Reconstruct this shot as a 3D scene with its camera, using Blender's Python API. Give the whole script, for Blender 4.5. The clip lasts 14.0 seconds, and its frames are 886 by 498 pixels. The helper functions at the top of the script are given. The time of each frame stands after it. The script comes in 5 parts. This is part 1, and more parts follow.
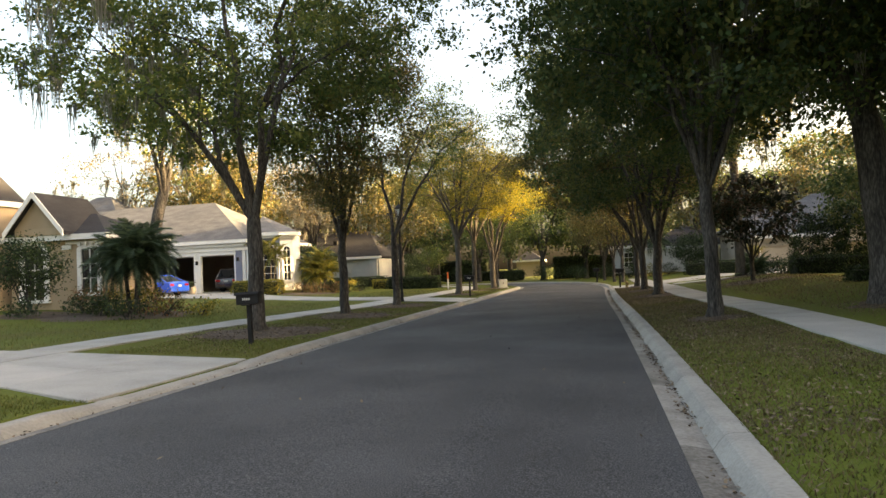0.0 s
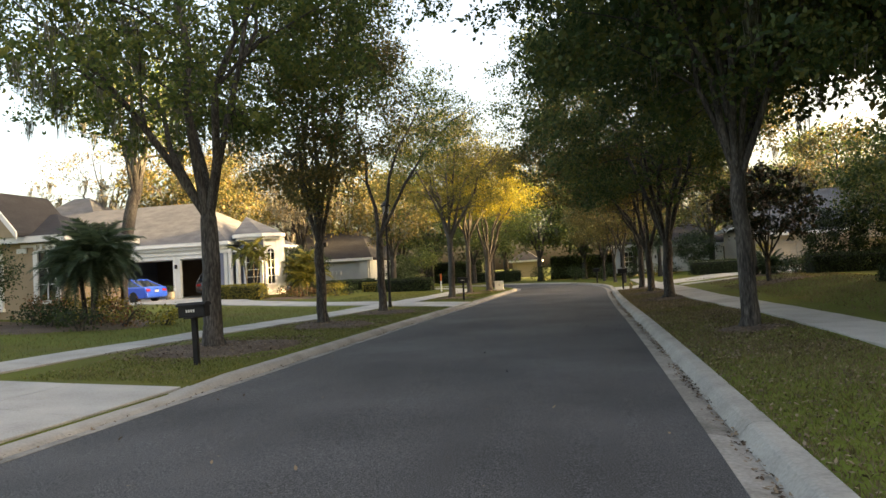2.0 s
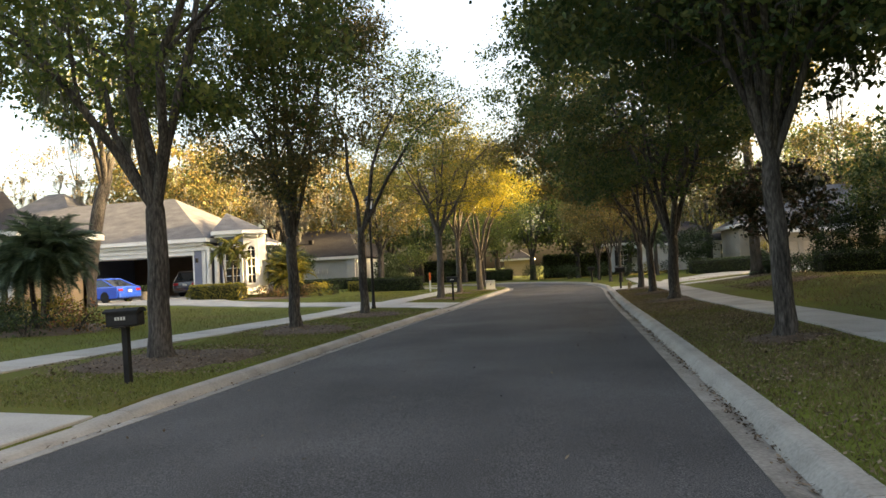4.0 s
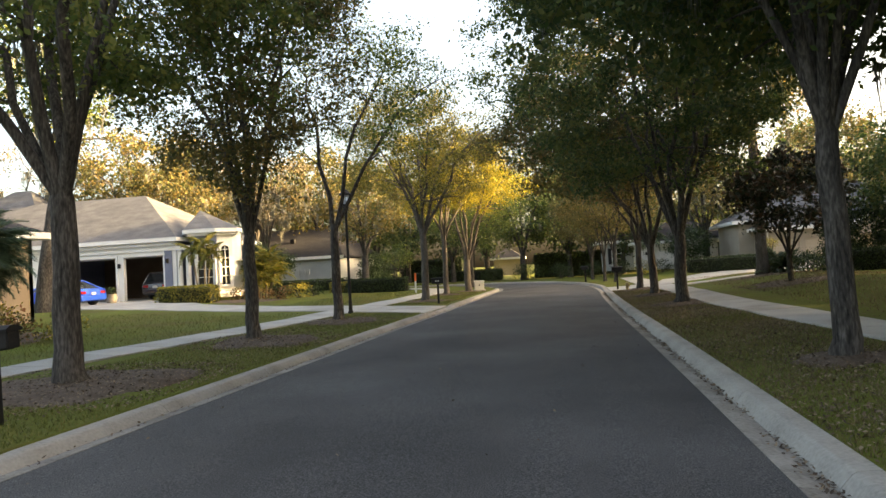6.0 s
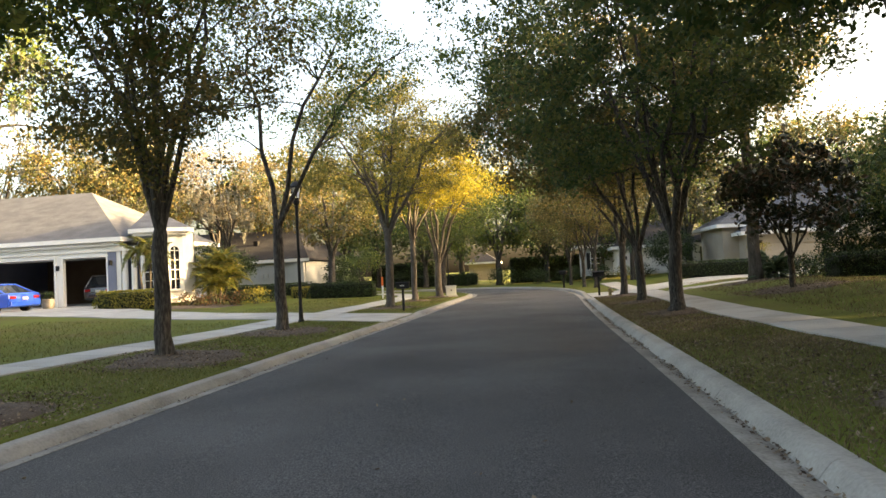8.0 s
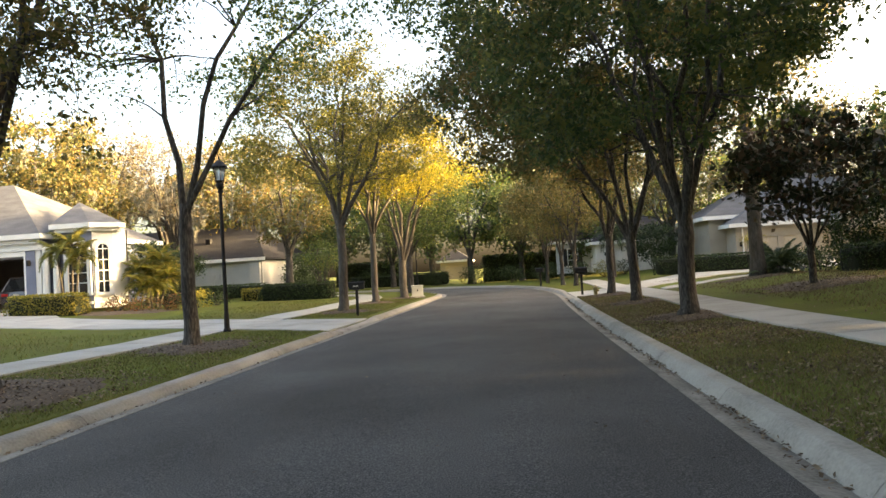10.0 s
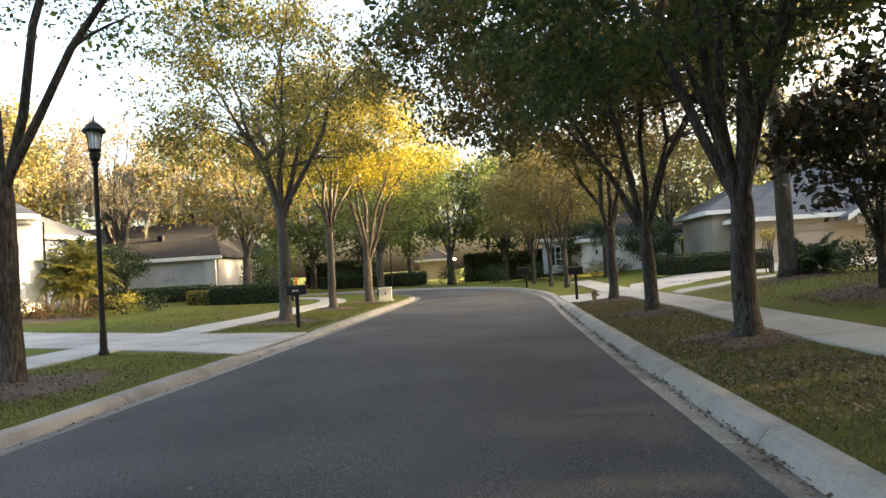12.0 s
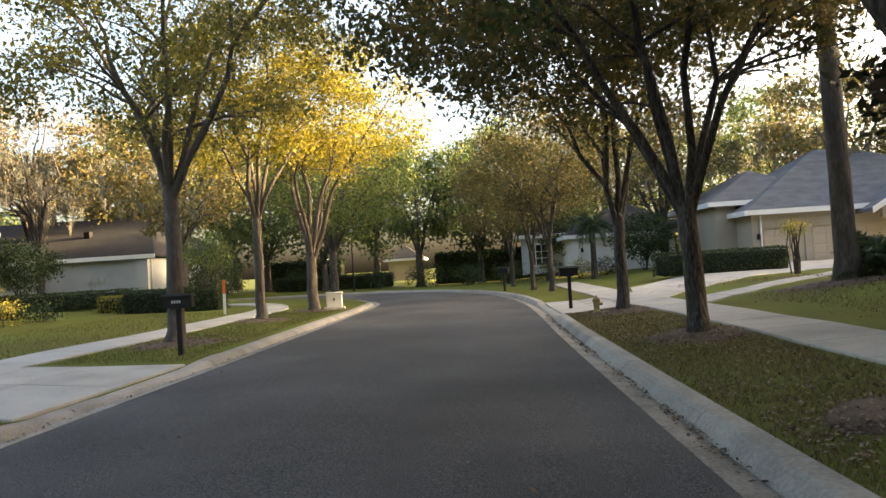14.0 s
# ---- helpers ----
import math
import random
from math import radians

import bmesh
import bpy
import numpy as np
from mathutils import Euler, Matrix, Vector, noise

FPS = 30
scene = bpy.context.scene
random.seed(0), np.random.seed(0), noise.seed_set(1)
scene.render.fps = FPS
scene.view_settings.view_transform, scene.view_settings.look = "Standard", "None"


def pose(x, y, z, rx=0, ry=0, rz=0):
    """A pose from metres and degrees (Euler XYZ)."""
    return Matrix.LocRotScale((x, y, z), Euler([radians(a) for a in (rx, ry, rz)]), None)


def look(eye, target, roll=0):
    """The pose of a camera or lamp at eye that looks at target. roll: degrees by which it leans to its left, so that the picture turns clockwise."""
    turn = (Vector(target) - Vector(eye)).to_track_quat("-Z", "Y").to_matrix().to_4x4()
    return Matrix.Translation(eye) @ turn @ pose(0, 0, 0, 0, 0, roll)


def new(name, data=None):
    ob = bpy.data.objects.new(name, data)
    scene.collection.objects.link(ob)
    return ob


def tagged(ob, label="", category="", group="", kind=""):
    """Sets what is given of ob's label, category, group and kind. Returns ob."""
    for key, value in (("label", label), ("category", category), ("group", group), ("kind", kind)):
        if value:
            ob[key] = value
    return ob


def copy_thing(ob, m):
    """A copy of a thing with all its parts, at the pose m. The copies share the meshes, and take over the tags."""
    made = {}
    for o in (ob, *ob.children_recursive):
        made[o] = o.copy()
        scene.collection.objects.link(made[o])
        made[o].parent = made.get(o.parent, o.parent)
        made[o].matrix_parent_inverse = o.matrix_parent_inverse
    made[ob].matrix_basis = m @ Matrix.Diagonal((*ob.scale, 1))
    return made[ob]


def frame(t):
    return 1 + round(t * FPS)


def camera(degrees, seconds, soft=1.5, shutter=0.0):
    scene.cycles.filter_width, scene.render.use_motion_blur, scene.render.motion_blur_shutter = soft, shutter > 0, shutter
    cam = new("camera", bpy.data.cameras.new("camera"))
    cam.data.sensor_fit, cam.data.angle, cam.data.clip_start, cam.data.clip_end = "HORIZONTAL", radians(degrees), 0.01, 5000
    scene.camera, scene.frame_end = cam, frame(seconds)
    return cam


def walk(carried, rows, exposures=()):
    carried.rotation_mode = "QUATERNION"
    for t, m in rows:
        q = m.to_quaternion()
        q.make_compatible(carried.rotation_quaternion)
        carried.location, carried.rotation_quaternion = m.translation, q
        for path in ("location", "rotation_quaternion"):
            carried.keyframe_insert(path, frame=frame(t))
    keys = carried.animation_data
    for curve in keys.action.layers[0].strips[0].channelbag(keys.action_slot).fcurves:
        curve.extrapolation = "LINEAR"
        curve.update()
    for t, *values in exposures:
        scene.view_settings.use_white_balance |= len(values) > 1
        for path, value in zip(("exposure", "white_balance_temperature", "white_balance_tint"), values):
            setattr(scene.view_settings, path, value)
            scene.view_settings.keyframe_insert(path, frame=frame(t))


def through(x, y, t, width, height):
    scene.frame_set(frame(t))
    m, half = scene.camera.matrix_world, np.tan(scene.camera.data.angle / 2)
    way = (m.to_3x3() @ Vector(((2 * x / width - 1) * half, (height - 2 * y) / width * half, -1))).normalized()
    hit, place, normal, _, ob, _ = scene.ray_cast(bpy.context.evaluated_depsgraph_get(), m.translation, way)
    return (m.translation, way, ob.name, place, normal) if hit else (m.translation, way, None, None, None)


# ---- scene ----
cam = camera(65.1, 14.0)
PATH = [
    (0, (2.739, 2.945, 1.524), (2.307, 4.896, 1.588), -2.4),
    (0.5, (2.64, 3.582, 1.557), (2.202, 5.532, 1.621), -2.4),
    (1, (2.562, 4.179, 1.571), (2.131, 6.131, 1.634), -2.7),
    (1.5, (2.487, 4.8, 1.572), (2.062, 6.753, 1.637), -2.9),
    (2, (2.417, 5.402, 1.571), (1.997, 7.356, 1.637), -2.9),
    (2.5, (2.338, 5.93, 1.567), (1.926, 7.886, 1.631), -2.9),
    (3, (2.275, 6.423, 1.574), (1.868, 8.38, 1.638), -2.9),
    (5.5, (1.942, 9.16, 1.613), (1.567, 11.124, 1.668), -3.0),
    (6, (1.898, 9.84, 1.634), (1.53, 11.805, 1.69), -3.1),
    (6.5, (1.839, 10.527, 1.614), (1.482, 12.494, 1.674), -3.1),
    (7, (1.812, 11.332, 1.572), (1.477, 13.303, 1.636), -2.9),
    (9.5, (1.674, 15.438, 1.522), (1.422, 17.421, 1.59), -3.3),
    (10, (1.622, 16.694, 1.464), (1.396, 18.68, 1.525), -3.4),
    (10.5, (1.628, 17.854, 1.455), (1.419, 19.842, 1.514), -3.5),
    (11, (1.613, 19.044, 1.432), (1.416, 21.033, 1.491), -3.5),
    (11.5, (1.637, 20.285, 1.419), (1.449, 22.275, 1.474), -3.5),
    (12, (1.65, 21.494, 1.463), (1.468, 23.485, 1.519), -3.4),
    (12.5, (1.639, 22.785, 1.467), (1.471, 24.777, 1.528), -3.0),
    (13, (1.689, 24.192, 1.492), (1.536, 26.185, 1.543), -3.3),
    (13.5, (1.684, 25.665, 1.449), (1.565, 27.66, 1.498), -3.2),
    (14, (1.686, 27.039, 1.445), (1.573, 29.035, 1.497), -3.5),
]
walk(cam, [(t, look(eye, target, roll)) for t, eye, target, roll in PATH],
     [(0.0, 2.95, 8000, 12), (7.0, 3.1, 7700, 12), (9.5, 3.35, 7700, 12), (12.0, 3.35, 7100, 12), (13.0, 3.25, 7100, 12), (14.0, 3.05, 7100, 12)])

# ---- light ----
world = bpy.data.worlds.new("sky")
scene.world = world
world.use_nodes = True
wn, wl = world.node_tree.nodes, world.node_tree.links
sky = wn.new("ShaderNodeTexSky")
sky.sky_type, sky.sun_disc = "NISHITA", False
SUN_ELEVATION, SUN_AZIMUTH = radians(10.5), radians(86)   # azimuth clockwise from +y
sky.sun_elevation, sky.sun_rotation = SUN_ELEVATION, SUN_AZIMUTH
sky.air_density, sky.dust_density, sky.ozone_density = 0.8, 7.0, 0.6
wl.new(sky.outputs[0], wn["Background"].inputs[0])
wn["Background"].inputs[1].default_value = 0.15
sun = new("sun", bpy.data.lights.new("sun", "SUN"))
sun.data.energy, sun.data.angle, sun.data.color = 5.0, radians(0.6), (1.0, 0.74, 0.4)
to_sun = Vector((math.sin(SUN_AZIMUTH) * math.cos(SUN_ELEVATION), math.cos(SUN_AZIMUTH) * math.cos(SUN_ELEVATION), math.sin(SUN_ELEVATION)))
sun.matrix_world = look((60, 20, 40), Vector((60, 20, 40)) - to_sun)


# ---- materials ----
def material(name, colours, scale=4.0, rough=0.85, bump=0.3, fine=60.0, grain=0.45, tight=0.4, metal=0.0, stretch=(1, 1, 1), island=0.0, per_object=0.0, spec=0.4, where="Object"):
    """Colours blended by a broad and a fine noise, with fine relief."""
    m = bpy.data.materials.new(name)
    m.use_nodes = True
    n, l = m.node_tree.nodes, m.node_tree.links
    b = n["Principled BSDF"]
    co = n.new("ShaderNodeTexCoord")
    mp = n.new("ShaderNodeMapping")
    mp.inputs["Scale"].default_value = stretch
    l.new(co.outputs[where], mp.inputs[0])
    big, small = n.new("ShaderNodeTexNoise"), n.new("ShaderNodeTexNoise")
    big.inputs["Scale"].default_value, big.inputs["Detail"].default_value = scale, 6
    small.inputs["Scale"].default_value, small.inputs["Detail"].default_value = fine, 4
    l.new(mp.outputs[0], big.inputs[0]), l.new(mp.outputs[0], small.inputs[0])
    mix = n.new("ShaderNodeMath")
    mix.operation = "MULTIPLY_ADD"
    mix.inputs[1].default_value = grain
    l.new(small.outputs[0], mix.inputs[0])
    half = n.new("ShaderNodeMath")
    half.operation = "MULTIPLY"
    half.inputs[1].default_value = 1 - grain
    l.new(big.outputs[0], half.inputs[0]), l.new(half.outputs[0], mix.inputs[2])
    last = mix
    for kind, amount in (("ShaderNodeNewGeometry", island), ("ShaderNodeObjectInfo", per_object)):
        if amount:
            src, add = n.new(kind), n.new("ShaderNodeMath")
            add.operation = "MULTIPLY_ADD"
            add.inputs[1].default_value = amount
            l.new(src.outputs["Random Per Island" if island and kind.endswith("Geometry") else "Random"], add.inputs[0])
            sub = n.new("ShaderNodeMath")
            sub.operation = "SUBTRACT"
            sub.inputs[1].default_value = amount / 2
            l.new(last.outputs[0], sub.inputs[0]), l.new(sub.outputs[0], add.inputs[2])
            last = add
    ramp = n.new("ShaderNodeValToRGB")
    e = ramp.color_ramp.elements
    while len(e) < len(colours):
        e.new(0.5)
    for k, c in enumerate(colours):
        e[k].position = 0.5 - tight / 2 + tight * k / max(1, len(colours) - 1)
        e[k].color = (*c, 1)
    l.new(last.outputs[0], ramp.inputs[0])
    l.new(ramp.outputs[0], b.inputs["Base Color"])
    b.inputs["Roughness"].default_value, b.inputs["Metallic"].default_value = rough, metal
    b.inputs["Specular IOR Level"].default_value = spec
    if bump:
        bp = n.new("ShaderNodeBump")
        bp.inputs["Strength"].default_value, bp.inputs["Distance"].default_value = bump, 0.02
        l.new(small.outputs[0], bp.inputs["Height"]), l.new(bp.outputs[0], b.inputs["Normal"])
    return m


def leaf_material(name, colours, through=0.45, glow=(1, 1, 1)):
    """Leaves: a soft gloss over a blade that lets light through; each leaf differs."""
    m = material(name, colours, scale=0.5, fine=3.0, rough=0.5, bump=0, island=0.5, spec=0.3)
    n, l = m.node_tree.nodes, m.node_tree.links
    b, out = n["Principled BSDF"], n["Material Output"]
    tr, mx, tint = n.new("ShaderNodeBsdfTranslucent"), n.new("ShaderNodeMixShader"), n.new("ShaderNodeMix")
    tint.data_type, tint.blend_type = "RGBA", "MULTIPLY"
    tint.inputs[0].default_value = 1.0
    tint.inputs[7].default_value = (*glow, 1)
    l.new(b.inputs["Base Color"].links[0].from_socket, tint.inputs[6])
    l.new(tint.outputs[2], tr.inputs[0])
    mx.inputs[0].default_value = through
    l.new(b.outputs[0], mx.inputs[1]), l.new(tr.outputs[0], mx.inputs[2]), l.new(mx.outputs[0], out.inputs[0])
    return m


ASPHALT = material("asphalt", [(0.013, 0.014, 0.015), (0.05, 0.051, 0.053), (0.145, 0.145, 0.147)], scale=0.35, fine=90, grain=0.75, tight=0.26, rough=0.8, bump=0.6, spec=0.35)
CONCRETE = material("concrete", [(0.25, 0.245, 0.225), (0.35, 0.345, 0.32), (0.43, 0.42, 0.39)], scale=1.2, fine=40, bump=0.25, per_object=0.14)
KERB = material("kerb_concrete", [(0.2, 0.19, 0.17), (0.3, 0.285, 0.255), (0.37, 0.355, 0.32)], scale=1.6, fine=30, tight=0.36, bump=0.4, per_object=0.18)
GUTTER = material("gutter_concrete", [(0.11, 0.1, 0.085), (0.22, 0.205, 0.18), (0.33, 0.31, 0.28)], scale=2.0, fine=26, tight=0.34, bump=0.35, per_object=0.15)
TURF = material("turf", [(0.1, 0.082, 0.028), (0.094, 0.108, 0.02), (0.118, 0.15, 0.025)], scale=0.3, fine=18, grain=0.4, tight=0.36, bump=0.8, rough=0.95, spec=0.1)
GRASS_DRY = leaf_material("dry_grass_blade", [(0.085, 0.07, 0.032), (0.14, 0.108, 0.052), (0.2, 0.155, 0.085)], 0.3)
GRASS = leaf_material("grass_blade", [(0.07, 0.086, 0.016), (0.112, 0.13, 0.025), (0.19, 0.165, 0.055)], 0.3)
MULCH = material("leaf_mulch", [(0.035, 0.025, 0.018), (0.085, 0.06, 0.042), (0.15, 0.112, 0.08)], scale=3, fine=30, bump=1.0, rough=0.95)
LITTER = material("fallen_leaves", [(0.05, 0.034, 0.022), (0.11, 0.075, 0.047), (0.22, 0.165, 0.11)], scale=1, fine=5, bump=0, island=0.6)
BARK = material("bark", [(0.012, 0.011, 0.01), (0.05, 0.045, 0.04), (0.12, 0.11, 0.1)], scale=3, fine=20, grain=0.6, tight=0.28, bump=1.0, stretch=(1.6, 1.6, 0.35), rough=0.95)
PALE_BARK = material("pale_bark", [(0.03, 0.026, 0.022), (0.075, 0.066, 0.056), (0.14, 0.125, 0.107)], scale=3, fine=14, bump=0.9, stretch=(1.6, 1.6, 0.4), rough=0.95)
LEAF_DARK = leaf_material("dark_leaf", [(0.036, 0.066, 0.026), (0.066, 0.108, 0.034), (0.14, 0.15, 0.045)], 0.5)
LEAF_MID = leaf_material("oak_leaf", [(0.056, 0.092, 0.028), (0.1, 0.145, 0.036), (0.19, 0.2, 0.05)], 0.5)
# young leaves, their yellow pushed to hold the low sun's glow too
LEAF_GOLD = leaf_material("sunlit_young_leaf", [(0.13, 0.135, 0.02), (0.26, 0.23, 0.028), (0.4, 0.32, 0.035)], 0.55)
LEAF_RUST = leaf_material("rusty_leaf", [(0.06, 0.075, 0.026), (0.12, 0.115, 0.038), (0.21, 0.15, 0.05)], 0.48)
LEAF_OLIVE = leaf_material("olive_leaf", [(0.085, 0.092, 0.028), (0.16, 0.155, 0.042), (0.27, 0.23, 0.05)], 0.52)
# warm sunlight on the far crowns is mixed into this tan
LEAF_TAN = leaf_material("sunlit_tan_leaf", [(0.1, 0.085, 0.045), (0.19, 0.155, 0.09), (0.29, 0.24, 0.15)], 0.5)
MOSS = leaf_material("spanish_moss", [(0.1, 0.105, 0.085), (0.17, 0.175, 0.145), (0.25, 0.25, 0.21)], 0.35)


# ---- helpers for building ----
def smooth_line(points, step=0.75):
    """A Catmull-Rom line through plan points, cut into even steps."""
    p = [Vector(q) for q in points]
    p = [2 * p[0] - p[1], *p, 2 * p[-1] - p[-2]]
    fine = []
    for a, b, c, d in zip(p, p[1:], p[2:], p[3:]):
        for k in range(40):
            t = k / 40
            fine.append(0.5 * (2 * b + (c - a) * t + (2 * a - 5 * b + 4 * c - d) * t * t + (3 * b - a - 3 * c + d) * t ** 3))
    fine.append(p[-2])
    out, left = [fine[0]], step
    for a, b in zip(fine, fine[1:]):
        while (b - a).length >= left:
            a = a + (b - a).normalized() * left
            out.append(a)
            left = step
        left -= (b - a).length
    return out


def mesh_of(name, verts, faces, mat, smooth=False):
    me = bpy.data.meshes.new(name)
    me.from_pydata(verts, [], faces)
    for m in mat if isinstance(mat, (list, tuple)) else [mat]:
        me.materials.append(m)
    if smooth:
        me.polygons.foreach_set("use_smooth", [True] * len(me.polygons))
    me.update()
    return me


def thing(name, label, category, place=(0, 0, 0), turn=0.0, group="", kind=""):
    """An Empty at a thing's base, under which its parts go."""
    ob = new(name)
    ob.empty_display_size = 0.2
    ob.matrix_world = pose(*place, 0, 0, turn)
    return tagged(ob, label, category, group, kind)


def put(name, me, parent=None, m=None, label=""):
    ob = new(name, me)
    ob.parent = parent
    if m is not None:
        ob.matrix_local = m
    return tagged(ob, label)


def part(name, bm, mat, parent, label="", smooth=False, m=None):
    me = bpy.data.meshes.new(name)
    bm.to_mesh(me)
    bm.free()
    me.materials.append(mat)
    if smooth:
        me.polygons.foreach_set("use_smooth", [True] * len(me.polygons))
    return put(name, me, parent, m, label)


def box(x0, y0, z0, x1, y1, z1, bevel=0.0, bm=None):
    bm = bm or bmesh.new()
    made = bmesh.ops.create_cube(bm, size=1)["verts"]
    for v in made:
        v.co = Vector(((x0 + x1) / 2 + v.co.x * (x1 - x0), (y0 + y1) / 2 + v.co.y * (y1 - y0), (z0 + z1) / 2 + v.co.z * (z1 - z0)))
    if bevel:
        bmesh.ops.bevel(bm, geom=list({e for v in made for e in v.link_edges}), offset=bevel, segments=2, affect="EDGES", profile=0.6)
    return bm


def tube_data(points, radii, sides=7):
    """Vertices and faces of a tapered tube along points."""
    verts, faces = [], []
    for i, (p, r) in enumerate(zip(points, radii)):
        a = points[max(0, i - 1)]
        b = points[min(len(points) - 1, i + 1)]
        d = (b - a).normalized()
        s = d.orthogonal().normalized() if abs(d.z) < 0.99 else Vector((1, 0, 0))
        s = (Vector((1, 0, 0)) - d * d.x).normalized() if abs(d.x) < 0.9 else s
        u = d.cross(s)
        for k in range(sides):
            w = 2 * math.pi * k / sides
            verts.append(p + r * (math.cos(w) * s + math.sin(w) * u))
    for i in range(len(points) - 1):
        for k in range(sides):
            q = (k + 1) % sides
            faces.append((i * sides + k, i * sides + q, (i + 1) * sides + q, (i + 1) * sides + k))
    faces.append(tuple(range((len(points) - 1) * sides, len(points) * sides)))
    return verts, faces


def join(pieces):
    verts, faces = [], []
    for v, f in pieces:
        o = len(verts)
        verts += v
        faces += [tuple(i + o for i in q) for q in f]
    return verts, faces


# ---- plan ----
LEFT = [(-3.05, -30), (-3.05, 0), (-3.05, 12), (-3.05, 22), (-3.0, 29), (-2.9, 35), (-2.8, 42), (-2.75, 50), (-2.75, 55), (-3.3, 58.8), (-5.4, 62.4), (-10, 65.2), (-20, 67.4), (-45, 70)]
RIGHT = [(3.33, -30), (3.33, 0), (3.33, 12), (3.28, 20), (3.2, 26), (3.1, 32), (3.05, 40), (3.05, 50), (2.45, 57.2), (1.0, 63.2), (-1.2, 67.6), (-5, 71.4), (-11, 73.8), (-20, 75), (-45, 77.2)]
left_line, right_line = smooth_line(LEFT, 0.75), smooth_line(RIGHT, 0.75)
DRIVES = {-1: [(10.8, 14.5), (34.6, 38.4)], 1: [(45.0, 49.6)]}
edge_left = np.array([(p.x, p.y) for p in left_line])
edge_right = np.array([(p.x, p.y) for p in right_line])


def road_gap(x, y):
    """How far (x, y) lies outside the asphalt; negative on the road."""
    best = []
    for edge, side in ((edge_left, -1), (edge_right, 1)):
        d = np.hypot(edge[:, 0] - x, edge[:, 1] - y)
        i = int(np.argmin(d))
        t = edge[min(i + 1, len(edge) - 1)] - edge[max(i - 1, 0)]
        t = t / np.hypot(*t)
        best.append(side * ((x - edge[i, 0]) * t[1] - (y - edge[i, 1]) * t[0]))
    return max(best)


LEFT_Y, LEFT_X = edge_left[edge_left[:, 1] < 52][:, 1], edge_left[edge_left[:, 1] < 52][:, 0]
RIGHT_Y, RIGHT_X = edge_right[edge_right[:, 1] < 52][:, 1], edge_right[edge_right[:, 1] < 52][:, 0]


def ramp(v, a, b):
    t = min(1.0, max(0.0, (v - a) / (b - a)))
    return t * t * (3 - 2 * t)


def ground_z(x, y):
    """The height of the lawns and verges."""
    bumps = 0.02 * noise.noise((x * 0.6, y * 0.6, 0)) + 0.012 * noise.noise((x * 2, y * 2, 3))
    right = 0.14 + 0.12 * ramp(x, 4, 7) + (0.36 * ramp(x, 7.5, 12) + 0.15 * ramp(x, 12, 30)) * (1 - 0.6 * ramp(y, 42, 50) * (1 - ramp(y, 54, 62)))
    left = 0.14 + 0.1 * ramp(-x, 5, 9) + 0.38 * ramp(-x, 9, 25)
    z = (right if x > 0 else left) * (1 - 0.5 * ramp(y, 75, 110)) + bumps * ramp(abs(x), 3.9, 5)
    z -= 0.035 * (1 - ramp(abs(x), 3.8, 4.8))
    for a, b in DRIVES[1 if x > 0 else -1]:
        z -= 0.075 * ramp(y, a - 0.8, a) * (1 - ramp(y, b, b + 0.8)) * (1 - ramp(abs(x), 3.8, 6.0))
    return z


def walk_left(y):
    return -8.15 + 1.15 * ramp(y, 17, 33) + 0.45 * ramp(y, 31, 47)


def walk_right(y):
    return 6.8 - 0.62 * ramp(y, 20, 33) - 0.4 * ramp(y, 38, 52)


# ---- ground and road ----
def make_ground():
    def lines(lo, hi, step, out):
        inner = list(np.arange(lo, hi + 0.01, step))
        low, high = [lo], [hi]
        for k in range(out):
            low.insert(0, low[0] - step * 1.5 ** (k + 1)), high.append(high[-1] + step * 1.5 ** (k + 1))
        return low[:-1] + inner + high[1:]
    xs, ys = lines(-13, 11, 0.26, 18), lines(-8, 78, 0.33, 17)
    xs = sorted([x for x in xs if min(abs(x + 3.5), abs(x - 3.75)) > 0.16] + [-3.64, -3.59, -3.54, -3.48, -3.42, -3.36, 3.58, 3.64, 3.7, 3.76, 3.82, 3.88])
    verts = []
    for y in ys:
        for x in xs:
            near = abs(x) < 50 and -35 < y < 90
            gap = road_gap(x, y) if near and (abs(x) < 14 or y > 48) else abs(x) - 3.25
            if gap < (0.53 if x < 0 and y < 58 else 0.5):
                z = -0.16
            else:
                z = ground_z(x, y)
            verts.append((x, y, z))
    w = len(xs)
    faces = [(j * w + i, j * w + i + 1, (j + 1) * w + i + 1, (j + 1) * w + i) for j in range(len(ys) - 1) for i in range(w - 1)]
    tagged(new("ground", mesh_of("ground", verts, faces, TURF, True)), "mown green lawn and verges with worn brown patches", "lawn", kind="structure")


def make_road():
    # rows across the road, lightly crowned
    n = min(len(left_line), len(right_line))
    verts, faces, cols = [], [], 9
    for i in range(n):
        a = left_line[int(i * (len(left_line) - 1) / (n - 1))]
        b = right_line[int(i * (len(right_line) - 1) / (n - 1))]
        for k in range(cols):
            t = k / (cols - 1)
            p = a.lerp(b, t)
            verts.append((p.x, p.y, 0.05 * (1 - (2 * t - 1) ** 2)))
    for i in range(n - 1):
        for k in range(cols - 1):
            o = i * cols + k
            faces.append((o, o + 1, o + cols + 1, o + cols))
    tagged(new("road", mesh_of("road", verts, faces, ASPHALT, True)), "grey fine-grained asphalt street between concrete kerbs", "road", kind="structure")


def kerb_height(side, y):
    low = 0.0
    for a, b in DRIVES[side]:
        low = max(low, ramp(y, a - 0.9, a) * (1 - ramp(y, b, b + 0.9)))
    return (0.09 if side < 0 else 0.115) * (1 - 0.7 * low)


